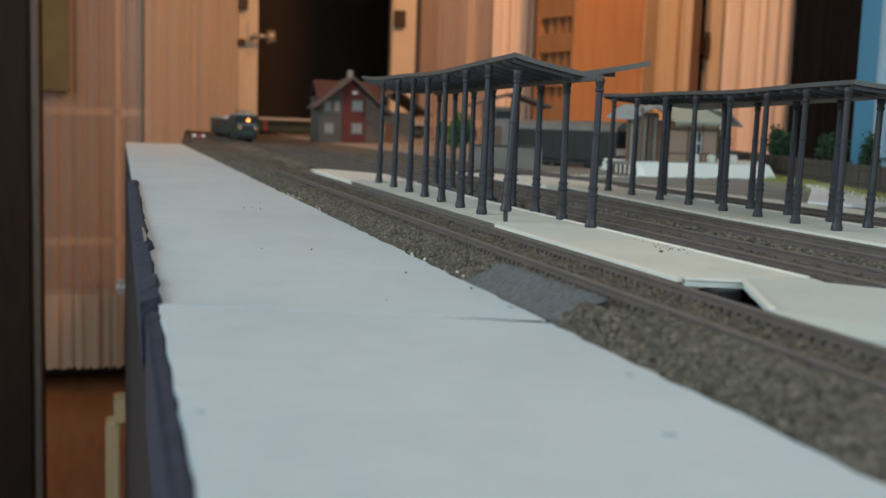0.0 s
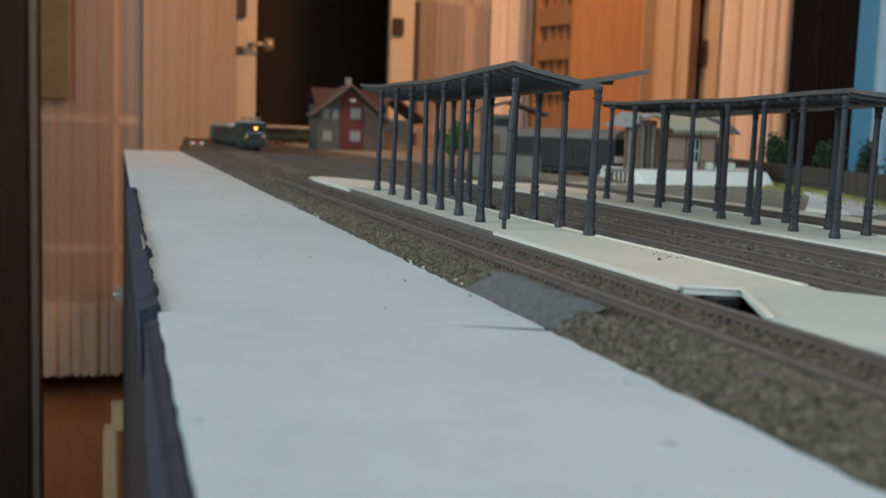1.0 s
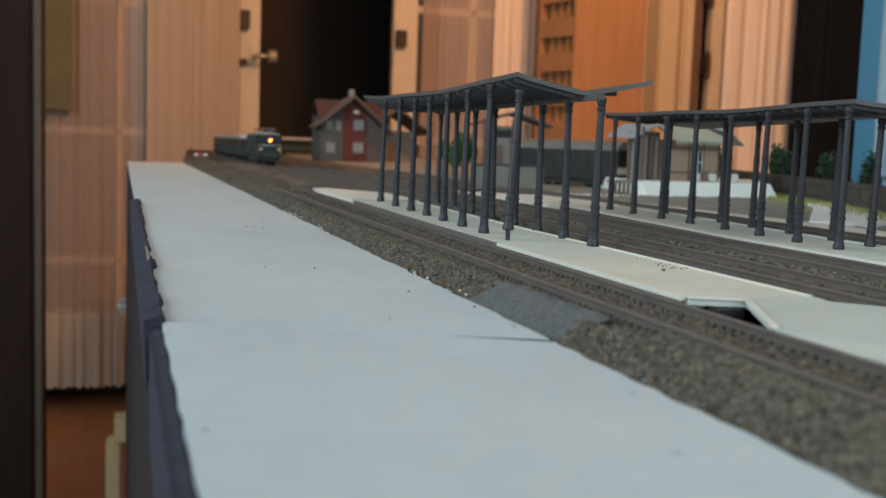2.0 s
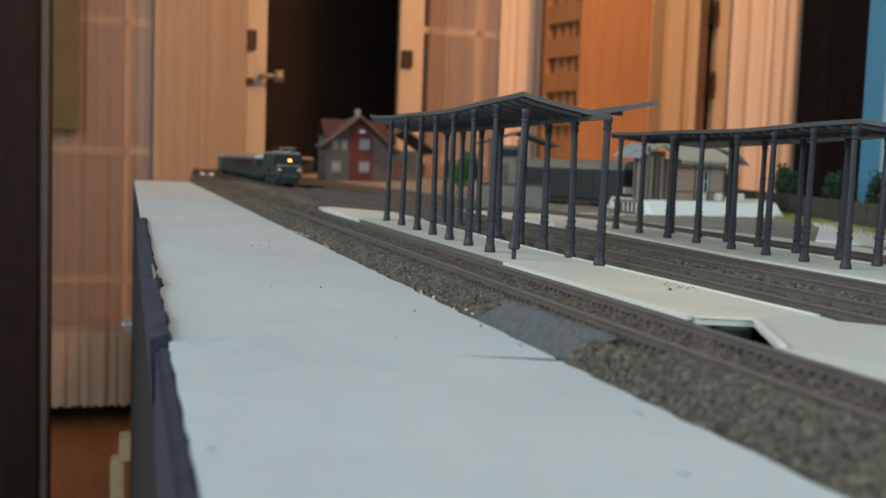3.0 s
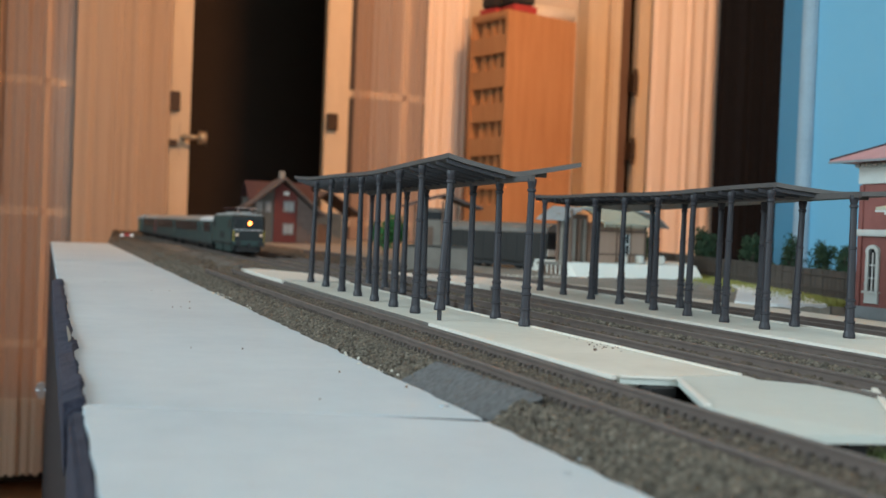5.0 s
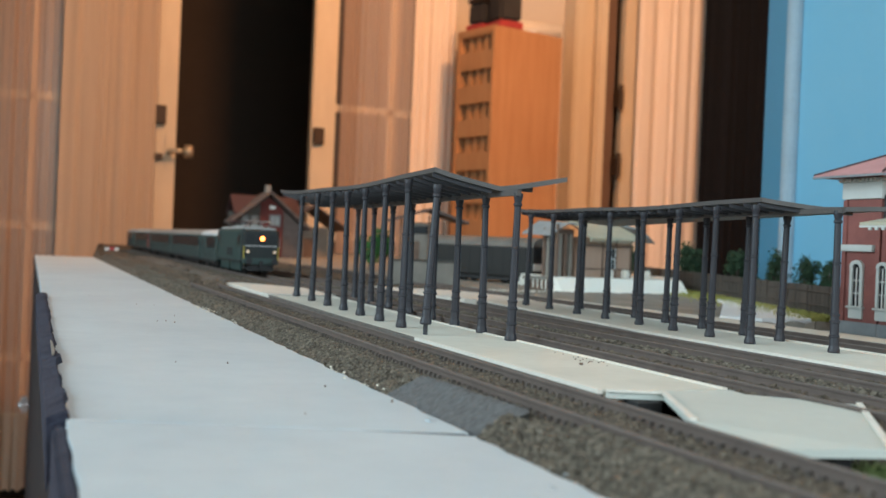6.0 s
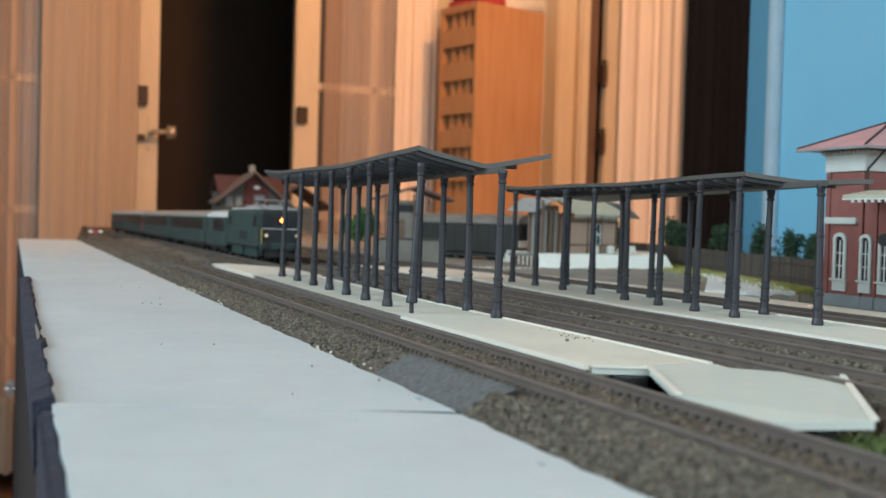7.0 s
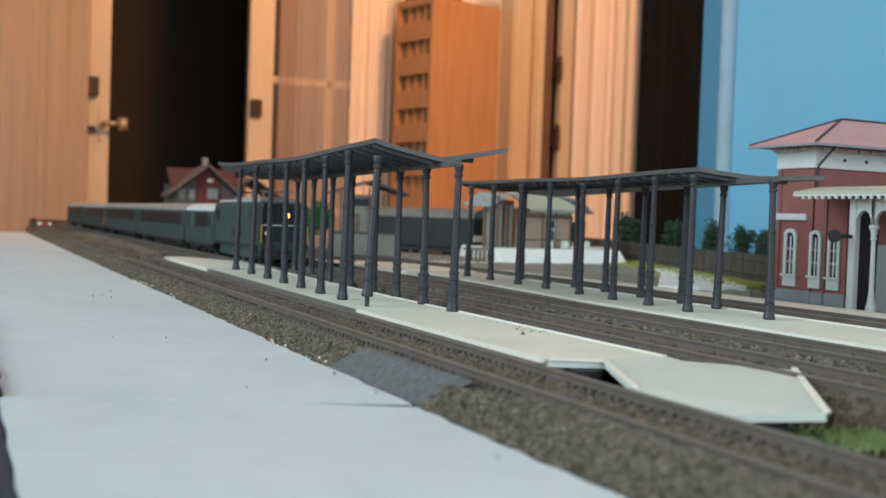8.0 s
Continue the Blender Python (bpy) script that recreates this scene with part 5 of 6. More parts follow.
def build_station():
    t = thing("station_building", "red brick station with white arched windows and pink hipped roof", "station building")
    X, Z0 = 0.382, -0.0055
    # pavilion block with the hipped roof
    ya, yb, xb = 0.3935, 0.4175, 0.52
    part("pavilion_wall", bx(X, xb, ya, yb, Z0, 0.0615), BRICK, t)
    part("plinth", bx(X - 0.0012, xb, ya - 0.001, yb + 0.001, Z0, 0.0006, bevel=0.0003), GREY_STONE, t)
    for y0, y1 in ((yb - 0.0022, yb + 0.0006), (ya - 0.0006, ya + 0.0022)):
        part("corner_pilaster", bx(X - 0.0009, X, y0, y1, 0.0007, 0.0610), BRICK, t)
    part("string_course", bx(X - 0.0022, X + 0.002, ya + 0.0026, yb + 0.001, 0.0355, 0.0388, bevel=0.0004), STATION_TRIM, t, "pale string course")
    bm = bmesh.new()
    box(bm, X - 0.0012, xb, ya - 0.0012, yb + 0.0012, 0.0616, 0.0698)
    box(bm, X - 0.0026, xb, ya - 0.0026, yb + 0.0026, 0.0699, 0.0716)
    part("cornice", bm, STATION_TRIM, t, "grey-white cornice band")
    me = mesh_of(bx(-0.0013, 0.0, -0.0008, 0.0008, 0, 0.0014), "dentil", STATION_TRIM)
    for k in range(9):
        c = new("dentil", me)
        c.parent = t
        c.location = (X - 0.0027, ya + 0.001 + k * (yb - ya - 0.002) / 8, 0.0702)
    for k in range(8):
        c = new("dentil", me)
        c.parent = t
        c.matrix_basis = pose(X + 0.002 + k * 0.008, ya - 0.0027, 0.0702, 0, 0, 90)
    for k in range(7):
        bm = bmesh.new()
        disc(bm, (X + 0.018 + k * 0.0145, ya - 0.0014, 0.0660), (0, 1, 0), 0.0009, 0.0006, 10)
        part("vent_hole", bm, BLACK, t)
    o = 0.0112
    bm = bmesh.new()
    c = [bm.verts.new(p) for p in ((X - o, ya - o, 0.0722), (xb + o, ya - o, 0.0722), (xb + o, yb + o, 0.0722), (X - o, yb + o, 0.0722))]
    c2 = [bm.verts.new((v.co.x, v.co.y, 0.0732)) for v in c]
    r0, r1 = bm.verts.new((X + 0.028, (ya + yb) / 2, 0.0880)), bm.verts.new((xb - 0.02, (ya + yb) / 2, 0.0880))
    bm.faces.new(c[::-1])
    for i in range(4):
        bm.faces.new((c[i], c[(i + 1) % 4], c2[(i + 1) % 4], c2[i]))
    bm.faces.new((c2[0], c2[1], r1, r0))
    bm.faces.new((c2[1], c2[2], r1))
    bm.faces.new((c2[2], c2[3], r0, r1))
    bm.faces.new((c2[3], c2[0], r0))
    roof = part("roof", bm, PINK_ROOF, t, "pink hipped tile roof")
    bm = bmesh.new()
    for a in ((X - o, ya - o, 0.0734), (X - o, yb + o, 0.0734)):
        rod(bm, a, (X + 0.028, (ya + yb) / 2, 0.0883), 0.0006, 6)
    rod(bm, (X + 0.028, (ya + yb) / 2, 0.0883), (xb - 0.02, (ya + yb) / 2, 0.0883), 0.0006, 6)
    part("ridge_tiles", bm, ROOF_RED, roof, "darker red ridge tiles")
    bm = bmesh.new()
    box(bm, X - o - 0.0008, xb + o, ya - o - 0.0008, ya - o + 0.0006, 0.0716, 0.0726)
    box(bm, X - o - 0.0008, X - o + 0.0006, ya - o + 0.0006, yb + o, 0.0716, 0.0726)
    part("gutter", bm, GREY_STONE, t)
    bm = bmesh.new()
    rod(bm, (X + 0.003, ya - 0.0098, 0.0718), (X + 0.0005, ya - 0.0018, 0.0625), 0.0006, 6)
    rod(bm, (X + 0.0005, ya - 0.0018, 0.0625), (X + 0.0005, ya - 0.0018, 0.050), 0.0006, 6)
    part("drainpipe", bm, BLACK, t)
    window_set(t, "x", X, 0.4072, 0.0085, 0.0046, 0.0190, STATION_TRIM)
    # lower wing towards the camera
    part("wing_wall", bx(X, xb, 0.16, ya - 0.0011, Z0, 0.0500), BRICK, t)
    part("wing_plinth", bx(X - 0.0012, X - 0.0001, 0.384, ya - 0.0011, Z0, 0.0006, bevel=0.0003), GREY_STONE, t)
    part("wing_plinth", bx(X - 0.0012, X - 0.0001, 0.3705, 0.3836, Z0, 0.0006, bevel=0.0003), GREY_STONE, t)
    for y in (0.3842, 0.3710):
        part("wall_pilaster", bx(X - 0.0010, X - 0.0001, y - 0.0007, y + 0.0007, 0.0007, 0.0480), BRICK, t)
    window_set(t, "x", X, 0.3902, 0.0085, 0.0040, 0.0190, STATION_TRIM)
    window_set(t, "x", X, 0.3782, 0.0085, 0.0040, 0.0190, STATION_TRIM)
    # porch: sloping pale roof on arched columns
    bm = bmesh.new()
    e0, e1, w1 = 0.3713, 0.16, 0.3900
    q = [(X - 0.034, e1, 0.0470), (X - 0.034, e0, 0.0470), (X - 0.0002, w1, 0.0500), (X - 0.0002, e1, 0.0500)]
    lo = [bm.verts.new(c) for c in q]
    hi = [bm.verts.new((x, y, z + (0.0012 if i < 2 else 0.0020))) for i, (x, y, z) in enumerate(q)]
    bm.faces.new(hi)
    bm.faces.new(lo[::-1])
    for i in range(4):
        bm.faces.new((lo[i], lo[(i + 1) % 4], hi[(i + 1) % 4], hi[i]))
    part("porch_roof", bm, HUT_ROOF, t, "pale sheet porch roof")
    me = mesh_of(bx(-0.0009, 0, -0.0008, 0.0008, -0.0012, 0), "valance_tooth", STATION_TRIM)
    part("valance", bx(X - 0.0345, X - 0.0335, 0.16, 0.3712, 0.0460, 0.0469), STATION_TRIM, t)
    for k in range(53):
        c = new("valance_tooth", me)
        c.parent = t
        c.location = (X - 0.0336, 0.162 + k * 0.0039, 0.0460)
    px = X - 0.024
    ys = (0.3330, 0.3215, 0.3100, 0.2985, 0.2870)
    part("porch_pier", bx(px - 0.0016, px + 0.0016, 0.3420, 0.3458, Z0, 0.0450, bevel=0.0003), STATION_TRIM, t, "pale porch pier")
    for y in ys:
        bm = bmesh.new()
        lathe(bm, [(0.0024, Z0), (0.0024, -0.002), (0.0017, 0.000), (0.0011, 0.006), (0.0010, 0.027), (0.0016, 0.0275), (0.0012, 0.0285), (0.0016, 0.0315), (0.0022, 0.0325), (0.0022, 0.0338)], px, y, 12)
        part("porch_column", bm, STATION_TRIM, t, "slim pale porch column")
    seq = [0.3432] + list(ys)
    for a, b in zip(seq, seq[1:]):
        bm = bmesh.new()
        n = 10
        mid, half = (a + b) / 2, abs(a - b) / 2 - 0.0010
        lo, hi = [], []
        for i in range(n + 1):
            ang = math.pi * i / n
            yy = mid + half * math.cos(ang)
            zz = 0.0339 + 0.0062 * math.sin(ang)
            for d in (0.0, 0.0018):
                lo.append(bm.verts.new((px - 0.0009 + d, yy, zz)))
                hi.append(bm.verts.new((px - 0.0009 + d, yy, 0.0452)))
        for i in range(n):
            k = 2 * i
            bm.faces.new((lo[k], lo[k + 2], hi[k + 2], hi[k]))
            bm.faces.new((lo[k + 1], hi[k + 1], hi[k + 3], lo[k + 3]))
            bm.faces.new((lo[k], lo[k + 1], lo[k + 3], lo[k + 2]))
        part("porch_arch", bm, STATION_TRIM, t)
    part("porch_door", bx(X - 0.0012, X - 0.0002, 0.338, 0.352, Z0, 0.025, bevel=0.0003), ROOF_BLUE_GREY, t, "grey double door")
    # added dark panel: shade on the brick wall inside the porch
    part("doorway", bx(X - 0.0010, X - 0.0002, 0.3525, 0.3680, Z0, 0.040), GLASS_DARK, t, "dark panel for the shaded wall inside the porch")
    bm = bmesh.new()
    disc(bm, (px - 0.0125, 0.3430, 0.0285), (0.45, 0.89, 0), 0.0028, 0.0014, 20)
    clock = part("disc_sign", bm, BLACK, t, "round black disc on a bracket")
    bm = bmesh.new()
    rod(bm, (px - 0.0122, 0.3432, 0.0285), (px - 0.0012, 0.3440, 0.0285), 0.0009, 8)
    part("bracket", bm, BLACK, clock)


def gable_roof(bm, x0, x1, y0, y1, z0, z1, thick, along="x"):
    """Two sloping slabs; the ridge runs along x or y."""
    if along == "x":
        ym = (y0 + y1) / 2
        prof = [(y0, z0), (ym, z1), (y1, z0), (y1, z0 + thick), (ym, z1 + thick), (y0, z0 + thick)]
        a = [bm.verts.new((x0, p, q)) for p, q in prof]
        b = [bm.verts.new((x1, p, q)) for p, q in prof]
    else:
        xm = (x0 + x1) / 2
        prof = [(x0, z0), (xm, z1), (x1, z0), (x1, z0 + thick), (xm, z1 + thick), (x0, z0 + thick)]
        a = [bm.verts.new((p, y0, q)) for p, q in prof]
        b = [bm.verts.new((p, y1, q)) for p, q in prof]
    for q in ((0, 1, 4, 5), (1, 2, 3, 4)):
        bm.faces.new([a[i] for i in q])
        bm.faces.new([b[i] for i in q][::-1])
    for i in range(6):
        bm.faces.new((a[i], a[(i + 1) % 6], b[(i + 1) % 6], b[i]))


def build_house():
    t = thing("house", "two-storey house with red walls, cream gable and dull red roof", "house", at=pose(0.004, 0, -0.003))
    y = 1.70
    bm = bmesh.new()
    extrude_y(bm, [(0.306, 0), (0.412, 0), (0.412, 0.0545), (0.3575, 0.1015), (0.306, 0.0600)], y, y + 0.06)
    part("wall", bm, PLASTER, t)
    bm = bmesh.new()
    extrude_y(bm, [(0.344, 0.002), (0.3815, 0.002), (0.3815, 0.0790), (0.3575, 0.0990), (0.344, 0.0885)], y - 0.003, y - 0.0002)
    part("red_wall", bm, WALL_RED, t, "red boarded wall")
    bm = bmesh.new()
    extrude_y(bm, [(0.382, 0.0), (0.411, 0.0), (0.411, 0.053), (0.382, 0.078)], y - 0.002, y - 0.0002)
    part("boarded_wall", bm, ROOF_BROWN, t, "brown boarded wall")
    bm = bmesh.new()
    extrude_y(bm, [(0.297, 0.0545), (0.3575, 0.1035), (0.424, 0.0465), (0.424, 0.0505), (0.3575, 0.1075), (0.297, 0.0585)], y - 0.016, y + 0.064)
    part("roof", bm, ROOF_BROWN, t, "weathered brown gable roof")
    bm = bmesh.new()
    rod(bm, (0.295, y - 0.0175, 0.0570), (0.3575, y - 0.0175, 0.1065), 0.0026, 6)
    rod(bm, (0.3575, y - 0.0175, 0.1065), (0.426, y - 0.0175, 0.0480), 0.0026, 6)
    part("bargeboard", bm, ROOF_BROWN, t, "weathered brown bargeboards")
    bm = bmesh.new()
    gable_roof(bm, 0.307, 0.420, y + 0.030, y + 0.110, 0.070, 0.1005, 0.003, "x")
    part("wing_roof", bm, ROOF_RED, t, "dull red roof of the rear wing")
    part("wing_wall", bx(0.310, 0.417, y + 0.0605, y + 0.104, 0, 0.0755), PLASTER, t)
    part("chimney", bx(0.3560, 0.3650, y + 0.02, y + 0.029, 0.1010, 0.1200, bevel=0.0006), GREY_WALL, t)
    for xx, z, half in ((0.3680, 0.0520, 0.0092), (0.3680, 0.0150, 0.0092), (0.3195, 0.0500, 0.0058), (0.3345, 0.0500, 0.0050), (0.3220, 0.0140, 0.0080)):
        yy = y - 0.0033 if xx > 0.344 else y - 0.0002
        win = part("window", bx(xx - half, xx + half, yy - 0.001, yy - 0.0001, z, z + 0.0185), HOUSE_PANE, t, "pale window")
        for side in (-1, 1):
            part("pane", bx(xx + side * half * 0.42 - half * 0.32, xx + side * half * 0.42 + half * 0.32, yy - 0.0015, yy - 0.0011, z + 0.003, z + 0.0155), ROOF_BLUE_GREY, win)
    part("attic_window", bx(0.3590, 0.3680, y - 0.0045, y - 0.0032, 0.0800, 0.0850), WHITE, t, "small white attic window")
    s = thing("shed", "low grey shed with a wide dark brown roof", "shed", at=pose(0.022, 0.12, -0.003))
    part("wall", bx(0.405, 0.475, 1.70, 1.76, 0, 0.055), GREY_WALL, s)
    bm = bmesh.new()
    gable_roof(bm, 0.380, 0.505, 1.67, 1.79, 0.050, 0.092, 0.003, "y")
    part("roof", bm, ROOF_BROWN, s)
    part("door", bx(0.43, 0.448, 1.6985, 1.6998, 0, 0.035), BROWN_WOOD, s)
    part("sign_board", bx(0.408, 0.425, 1.6985, 1.6998, 0.02, 0.04), WHITE, s)


def build_kiosk():
    t = thing("kiosk", "small brown shelter with a dark overhanging roof", "shelter", at=pose(0.3985, 1.06, -0.003, 0, 0, -12))
    part("wall", bx(-0.018, 0.010, -0.012, 0.012, 0, 0.056), GREY_WALL, t)
    for x in (-0.030, 0.016, 0.0):
        bm = bmesh.new()
        rod(bm, (x, -0.018, 0), (x, -0.018, 0.0635 if x == 0 else 0.0585), 0.0012, 6)
        part("post", bm, BROWN_WOOD, t)
    bm = bmesh.new()
    gable_roof(bm, -0.041, 0.041, -0.030, 0.030, 0.056, 0.069, 0.0025, "y")
    part("roof", bm, ROOF_BROWN, t)
    part("window", bx(-0.016, 0.008, -0.0128, -0.0121, 0.044, 0.052), GLASS_DARK, t)
    part("door", bx(-0.017, -0.009, -0.0128, -0.0121, 0.0, 0.036), BROWN_WOOD, t)
    w = thing("concrete_wall", "low plain grey concrete wall", "wall", at=pose(0, 0, -0.003))
    part("slab", bx(0.2685, 0.3285, 0.792, 0.800, 0, 0.0190, bevel=0.0006), GREY_WALL, w)
    part("coping", bx(0.2680, 0.3290, 0.7912, 0.8008, 0.0191, 0.0204, bevel=0.0004), PLASTER, w)


def build_wagon():
    t = thing("parked_coach", "parked dark grey coach with a red panel on its end", "railway coach", at=pose(0.4265, 0.835, -0.002, 0, 0, 25))
    w, L = 0.0165, 0.125     # near end at the origin, body runs back along +y
    bm = bmesh.new()
    extrude_y(bm, [(-w, 0.0070), (-w, 0.0330), (w, 0.0330), (w, 0.0070)], 0.0, L)
    part("body", bm, PARKED_GREY, t, "dark grey body")
    bm = bmesh.new()
    extrude_y(bm, body_profile(w * 1.02, 0.0331, 0.0343, 0.0076), -0.001, L)
    part("roof", bm, PARKED_ROOF, t, "rounded dull grey roof")
    part("end_wall", bx(-w * 0.98, w * 0.98, -0.0012, -0.0002, 0.0072, 0.0338), BLACK, t)
    part("end_band", bx(-w, w, -0.0022, -0.0013, 0.0125, 0.0185, bevel=0.0003), WHITE, t, "white end band")
    part("red_panel", bx(-0.006, 0.006, -0.0030, -0.0023, 0.0120, 0.0190, bevel=0.0003), RED, t, "red panel")
    for k in range(3):
        part("end_window", bx(-0.013 + k * 0.0095, -0.006 + k * 0.0095, -0.0018, -0.0013, 0.0225, 0.0315), GLASS_DARK, t)
    part("underframe", bx(-w * 0.8, w * 0.8, 0.004, L - 0.004, 0.0025, 0.0069), BLACK, t)
    me = mesh_of(wheel(0.0050), "wheel", BLACK)
    for yy in (0.018, 0.038, 0.088, 0.108):
        for side in (-1, 1):
            c = new("wheel", me)
            c.parent = t
            c.matrix_basis = pose(side * 0.0082, yy, 0.0050, 0, 0, 0 if side < 0 else 180)
    for side in (-1, 1):
        for k in range(9):
            part("side_rib", bx(side * w - 0.0003, side * w + 0.0003, 0.006 + k * 0.0135, 0.0066 + k * 0.0135, 0.0085, 0.0322), BLACK, t)
    s = thing("siding_fence", "short grey wooden siding fence", "fence", at=pose(0.3800, 0.738, -0.003, 0, 0, -4))
    part("rail", bx(-0.019, 0.0045, -0.003, 0.003, 0.0092, 0.0118), GREY_WALL, s)
    for k in range(6):
        part("picket", bx(-0.0175 + k * 0.0036, -0.0157 + k * 0.0036, -0.0008, 0.0008, 0, 0.0091), BROWN_WOOD, s)


def slab(bm, corners, thick):
    a = [bm.verts.new(p) for p in corners]
    b = [bm.verts.new((x, y, z + thick)) for x, y, z in corners]
    k = len(corners)
    bm.faces.new(b)
    bm.faces.new(a[::-1])
    for i in range(k):
        bm.faces.new((a[i], a[(i + 1) % k], b[(i + 1) % k], b[i]))


def build_hut():
    t = thing("loading_ramp", "white card loading ramp in front of the hut", "ramp")
    top = [(0.3849, 0.7180, -0.0028), (0.5031, 0.7220, -0.0028), (0.5010, 0.7310, 0.0084), (0.600, 0.900, 0.0074), (0.420, 0.900, 0.0074), (0.3817, 0.7270, 0.0084)]
    bm = bmesh.new()
    up = [bm.verts.new(p) for p in top]
    lo = [bm.verts.new((x, y, -0.0045)) for x, y, z in top]
    for q in ((0, 1, 2, 5), (5, 2, 3, 4)):
        bm.faces.new([up[i] for i in q])
    for i in range(6):
        bm.faces.new((lo[i], lo[(i + 1) % 6], up[(i + 1) % 6], up[i]))
    bm.faces.new(lo[::-1])
    part("slope", bm, RAMP_WHITE, t)
    place = pose(0.4253, 0.7640, 0.0076, 0, 0, 15)
    for x in (0.0265, 0.0460, 0.0720):
        s = thing("stone_block", "small white block on the loading ramp", "block", "blocks on the ramp", at=place @ pose(x, -0.006, 0))
        part("block", bx(-0.0032, 0.0032, -0.003, 0.003, 0, 0.0075, bevel=0.0011), EDGE, s)
    h = thing("station_hut", "tan plank goods hut with brown timbers and a pale felt roof", "hut", at=place)
    W = 0.058
    part("wall", bx(0, W, 0, 0.04, 0, 0.034), TAN_PLANK, h)
    me = mesh_of(bx(0.0002, W - 0.0002, -0.0006, -0.0001, 0, 0.0028), "plank", TAN_PLANK)
    for k in range(10):
        c = new("plank", me)
        c.parent = h
        c.location = (0, 0, 0.001 + k * 0.0032)
    for x in (0.0, 0.0225, 0.0385, W - 0.0016):
        part("timber_post", bx(x, x + 0.0016, -0.0014, -0.0007, 0, 0.034), BROWN_WOOD, h)
    for z in (0.0070, 0.0265):
        part("timber_rail", bx(0, W, -0.0013, -0.0008, z, z + 0.0014), BROWN_WOOD, h)
    win = part("window", bx(0.0275, 0.0365, -0.0020, -0.0015, 0.0085, 0.0250), GLASS_DARK, h)
    for x in (0.0268, 0.0365, 0.0318):
        part("window_frame", bx(x, x + 0.0007, -0.0025, -0.0014, 0.0080, 0.0255), WHITE, win)
    part("window_bar", bx(0.0275, 0.0365, -0.0026, -0.0021, 0.0160, 0.0170), WHITE, win)
    bm = bmesh.new()
    slab(bm, ((-0.004, -0.014, 0.0325), (W + 0.001, -0.014, 0.0325), (W - 0.004, 0.018, 0.0465), (-0.002, 0.018, 0.0465)), 0.0014)
    part("roof", bm, HUT_ROOF, h, "pale felt roof")
    bm = bmesh.new()
    slab(bm, ((W + 0.0012, -0.010, 0.0420), (W + 0.030, 0.000, 0.0310), (W + 0.030, 0.024, 0.0320), (W - 0.0035, 0.018, 0.0468)), 0.0012)
    part("roof_wing", bm, ROOF_BLUE_GREY, h)
    me = mesh_of(bx(-0.0005, 0.0005, -0.0005, 0.0005, -0.0026, 0), "valance_tooth", HUT_ROOF)
    for k in range(18):
        c = new("valance_tooth", me)
        c.parent = h
        c.location = (-0.003 + k * 0.0035, -0.0135, 0.0327)
    bm = bmesh.new()
    slab(bm, ((-0.022, -0.006, 0.0435), (-0.0045, -0.006, 0.0435), (-0.0045, 0.03, 0.0450), (-0.022, 0.03, 0.0450)), 0.0014)
    part("bay_roof", bm, ROOF_BLUE_GREY, h, "blue-grey bay roof")
    bm = bmesh.new()
    slab(bm, ((-0.040, -0.004, 0.0335), (-0.0222, -0.006, 0.0435), (-0.0222, 0.03, 0.0450), (-0.040, 0.03, 0.0345)), 0.0012)
    part("bay_roof_slope", bm, ROOF_BLUE_GREY, h)
    part("bay_wall", bx(-0.033, -0.0005, 0.010, 0.012, 0, 0.040), BROWN_WOOD, h)
    for k in range(5):
        x = -0.031 + k * 0.0058
        part("bay_board", bx(x, x + 0.0030, 0.0068, 0.0098, 0.0, 0.036), BROWN_WOOD if k % 2 else GREY_WALL, h)
    for x in (-0.033, -0.006):
        part("bay_post", bx(x, x + 0.0020, -0.005, -0.003, 0, 0.0435), BROWN_WOOD, h)


# ---------------------------------------------------------------- scenery
def leaf_crown(bm, centre, rx, rz, n, size, seed):
    """Many small tilted leaf clumps in an uneven crown."""
    r = random.Random(seed)
    lumps = [(Vector((r.gauss(0, 0.34) * rx, r.gauss(0, 0.34) * rx, r.uniform(-0.65, 0.6) * rz)), r.uniform(0.38, 0.6)) for _ in range(11)]
    for _ in range(n):
        c, k = r.choice(lumps)
        d = Vector((r.gauss(0, 1), r.gauss(0, 1), r.gauss(0, 1))).normalized() * (r.random() ** 0.4)
        p = Vector(centre) + c + Vector((d.x * rx * k, d.y * rx * k, d.z * rz * k))
        s = size * r.uniform(0.6, 1.3)
        q = Euler((r.uniform(0, 6), r.uniform(0, 6), r.uniform(0, 6))).to_matrix()
        vs = [bm.verts.new(p + q @ Vector(o) * s) for o in ((-1, -0.6, 0), (1, -0.6, 0.2), (0.8, 0.7, -0.1), (-0.7, 0.8, 0.25))]
        bm.faces.new(vs)


def build_tree(x, y, h, r_, mat, seed, label, z=-0.003):
    t = thing("tree", label, "tree", at=pose(x, y, z))
    bm = bmesh.new()
    lathe(bm, [(0.0016, 0), (0.0011, h * 0.3), (0.0006, h * 0.7), (0.0002, h * 0.9)], 0, 0, 7)
    rr = random.Random(seed + 50)
    for _ in range(5):
        a, zz = rr.uniform(0, 6.28), h * rr.uniform(0.25, 0.6)
        rod(bm, (0, 0, zz), (math.cos(a) * r_ * 0.6, math.sin(a) * r_ * 0.6, zz + h * 0.15), 0.0004, 5)
    part("trunk", bm, BARK, t)
    bm = bmesh.new()
    leaf_crown(bm, (0, 0, h * 0.58), r_, h * 0.40, 1100, r_ * 0.095, seed)
    part("crown", bm, mat, t)


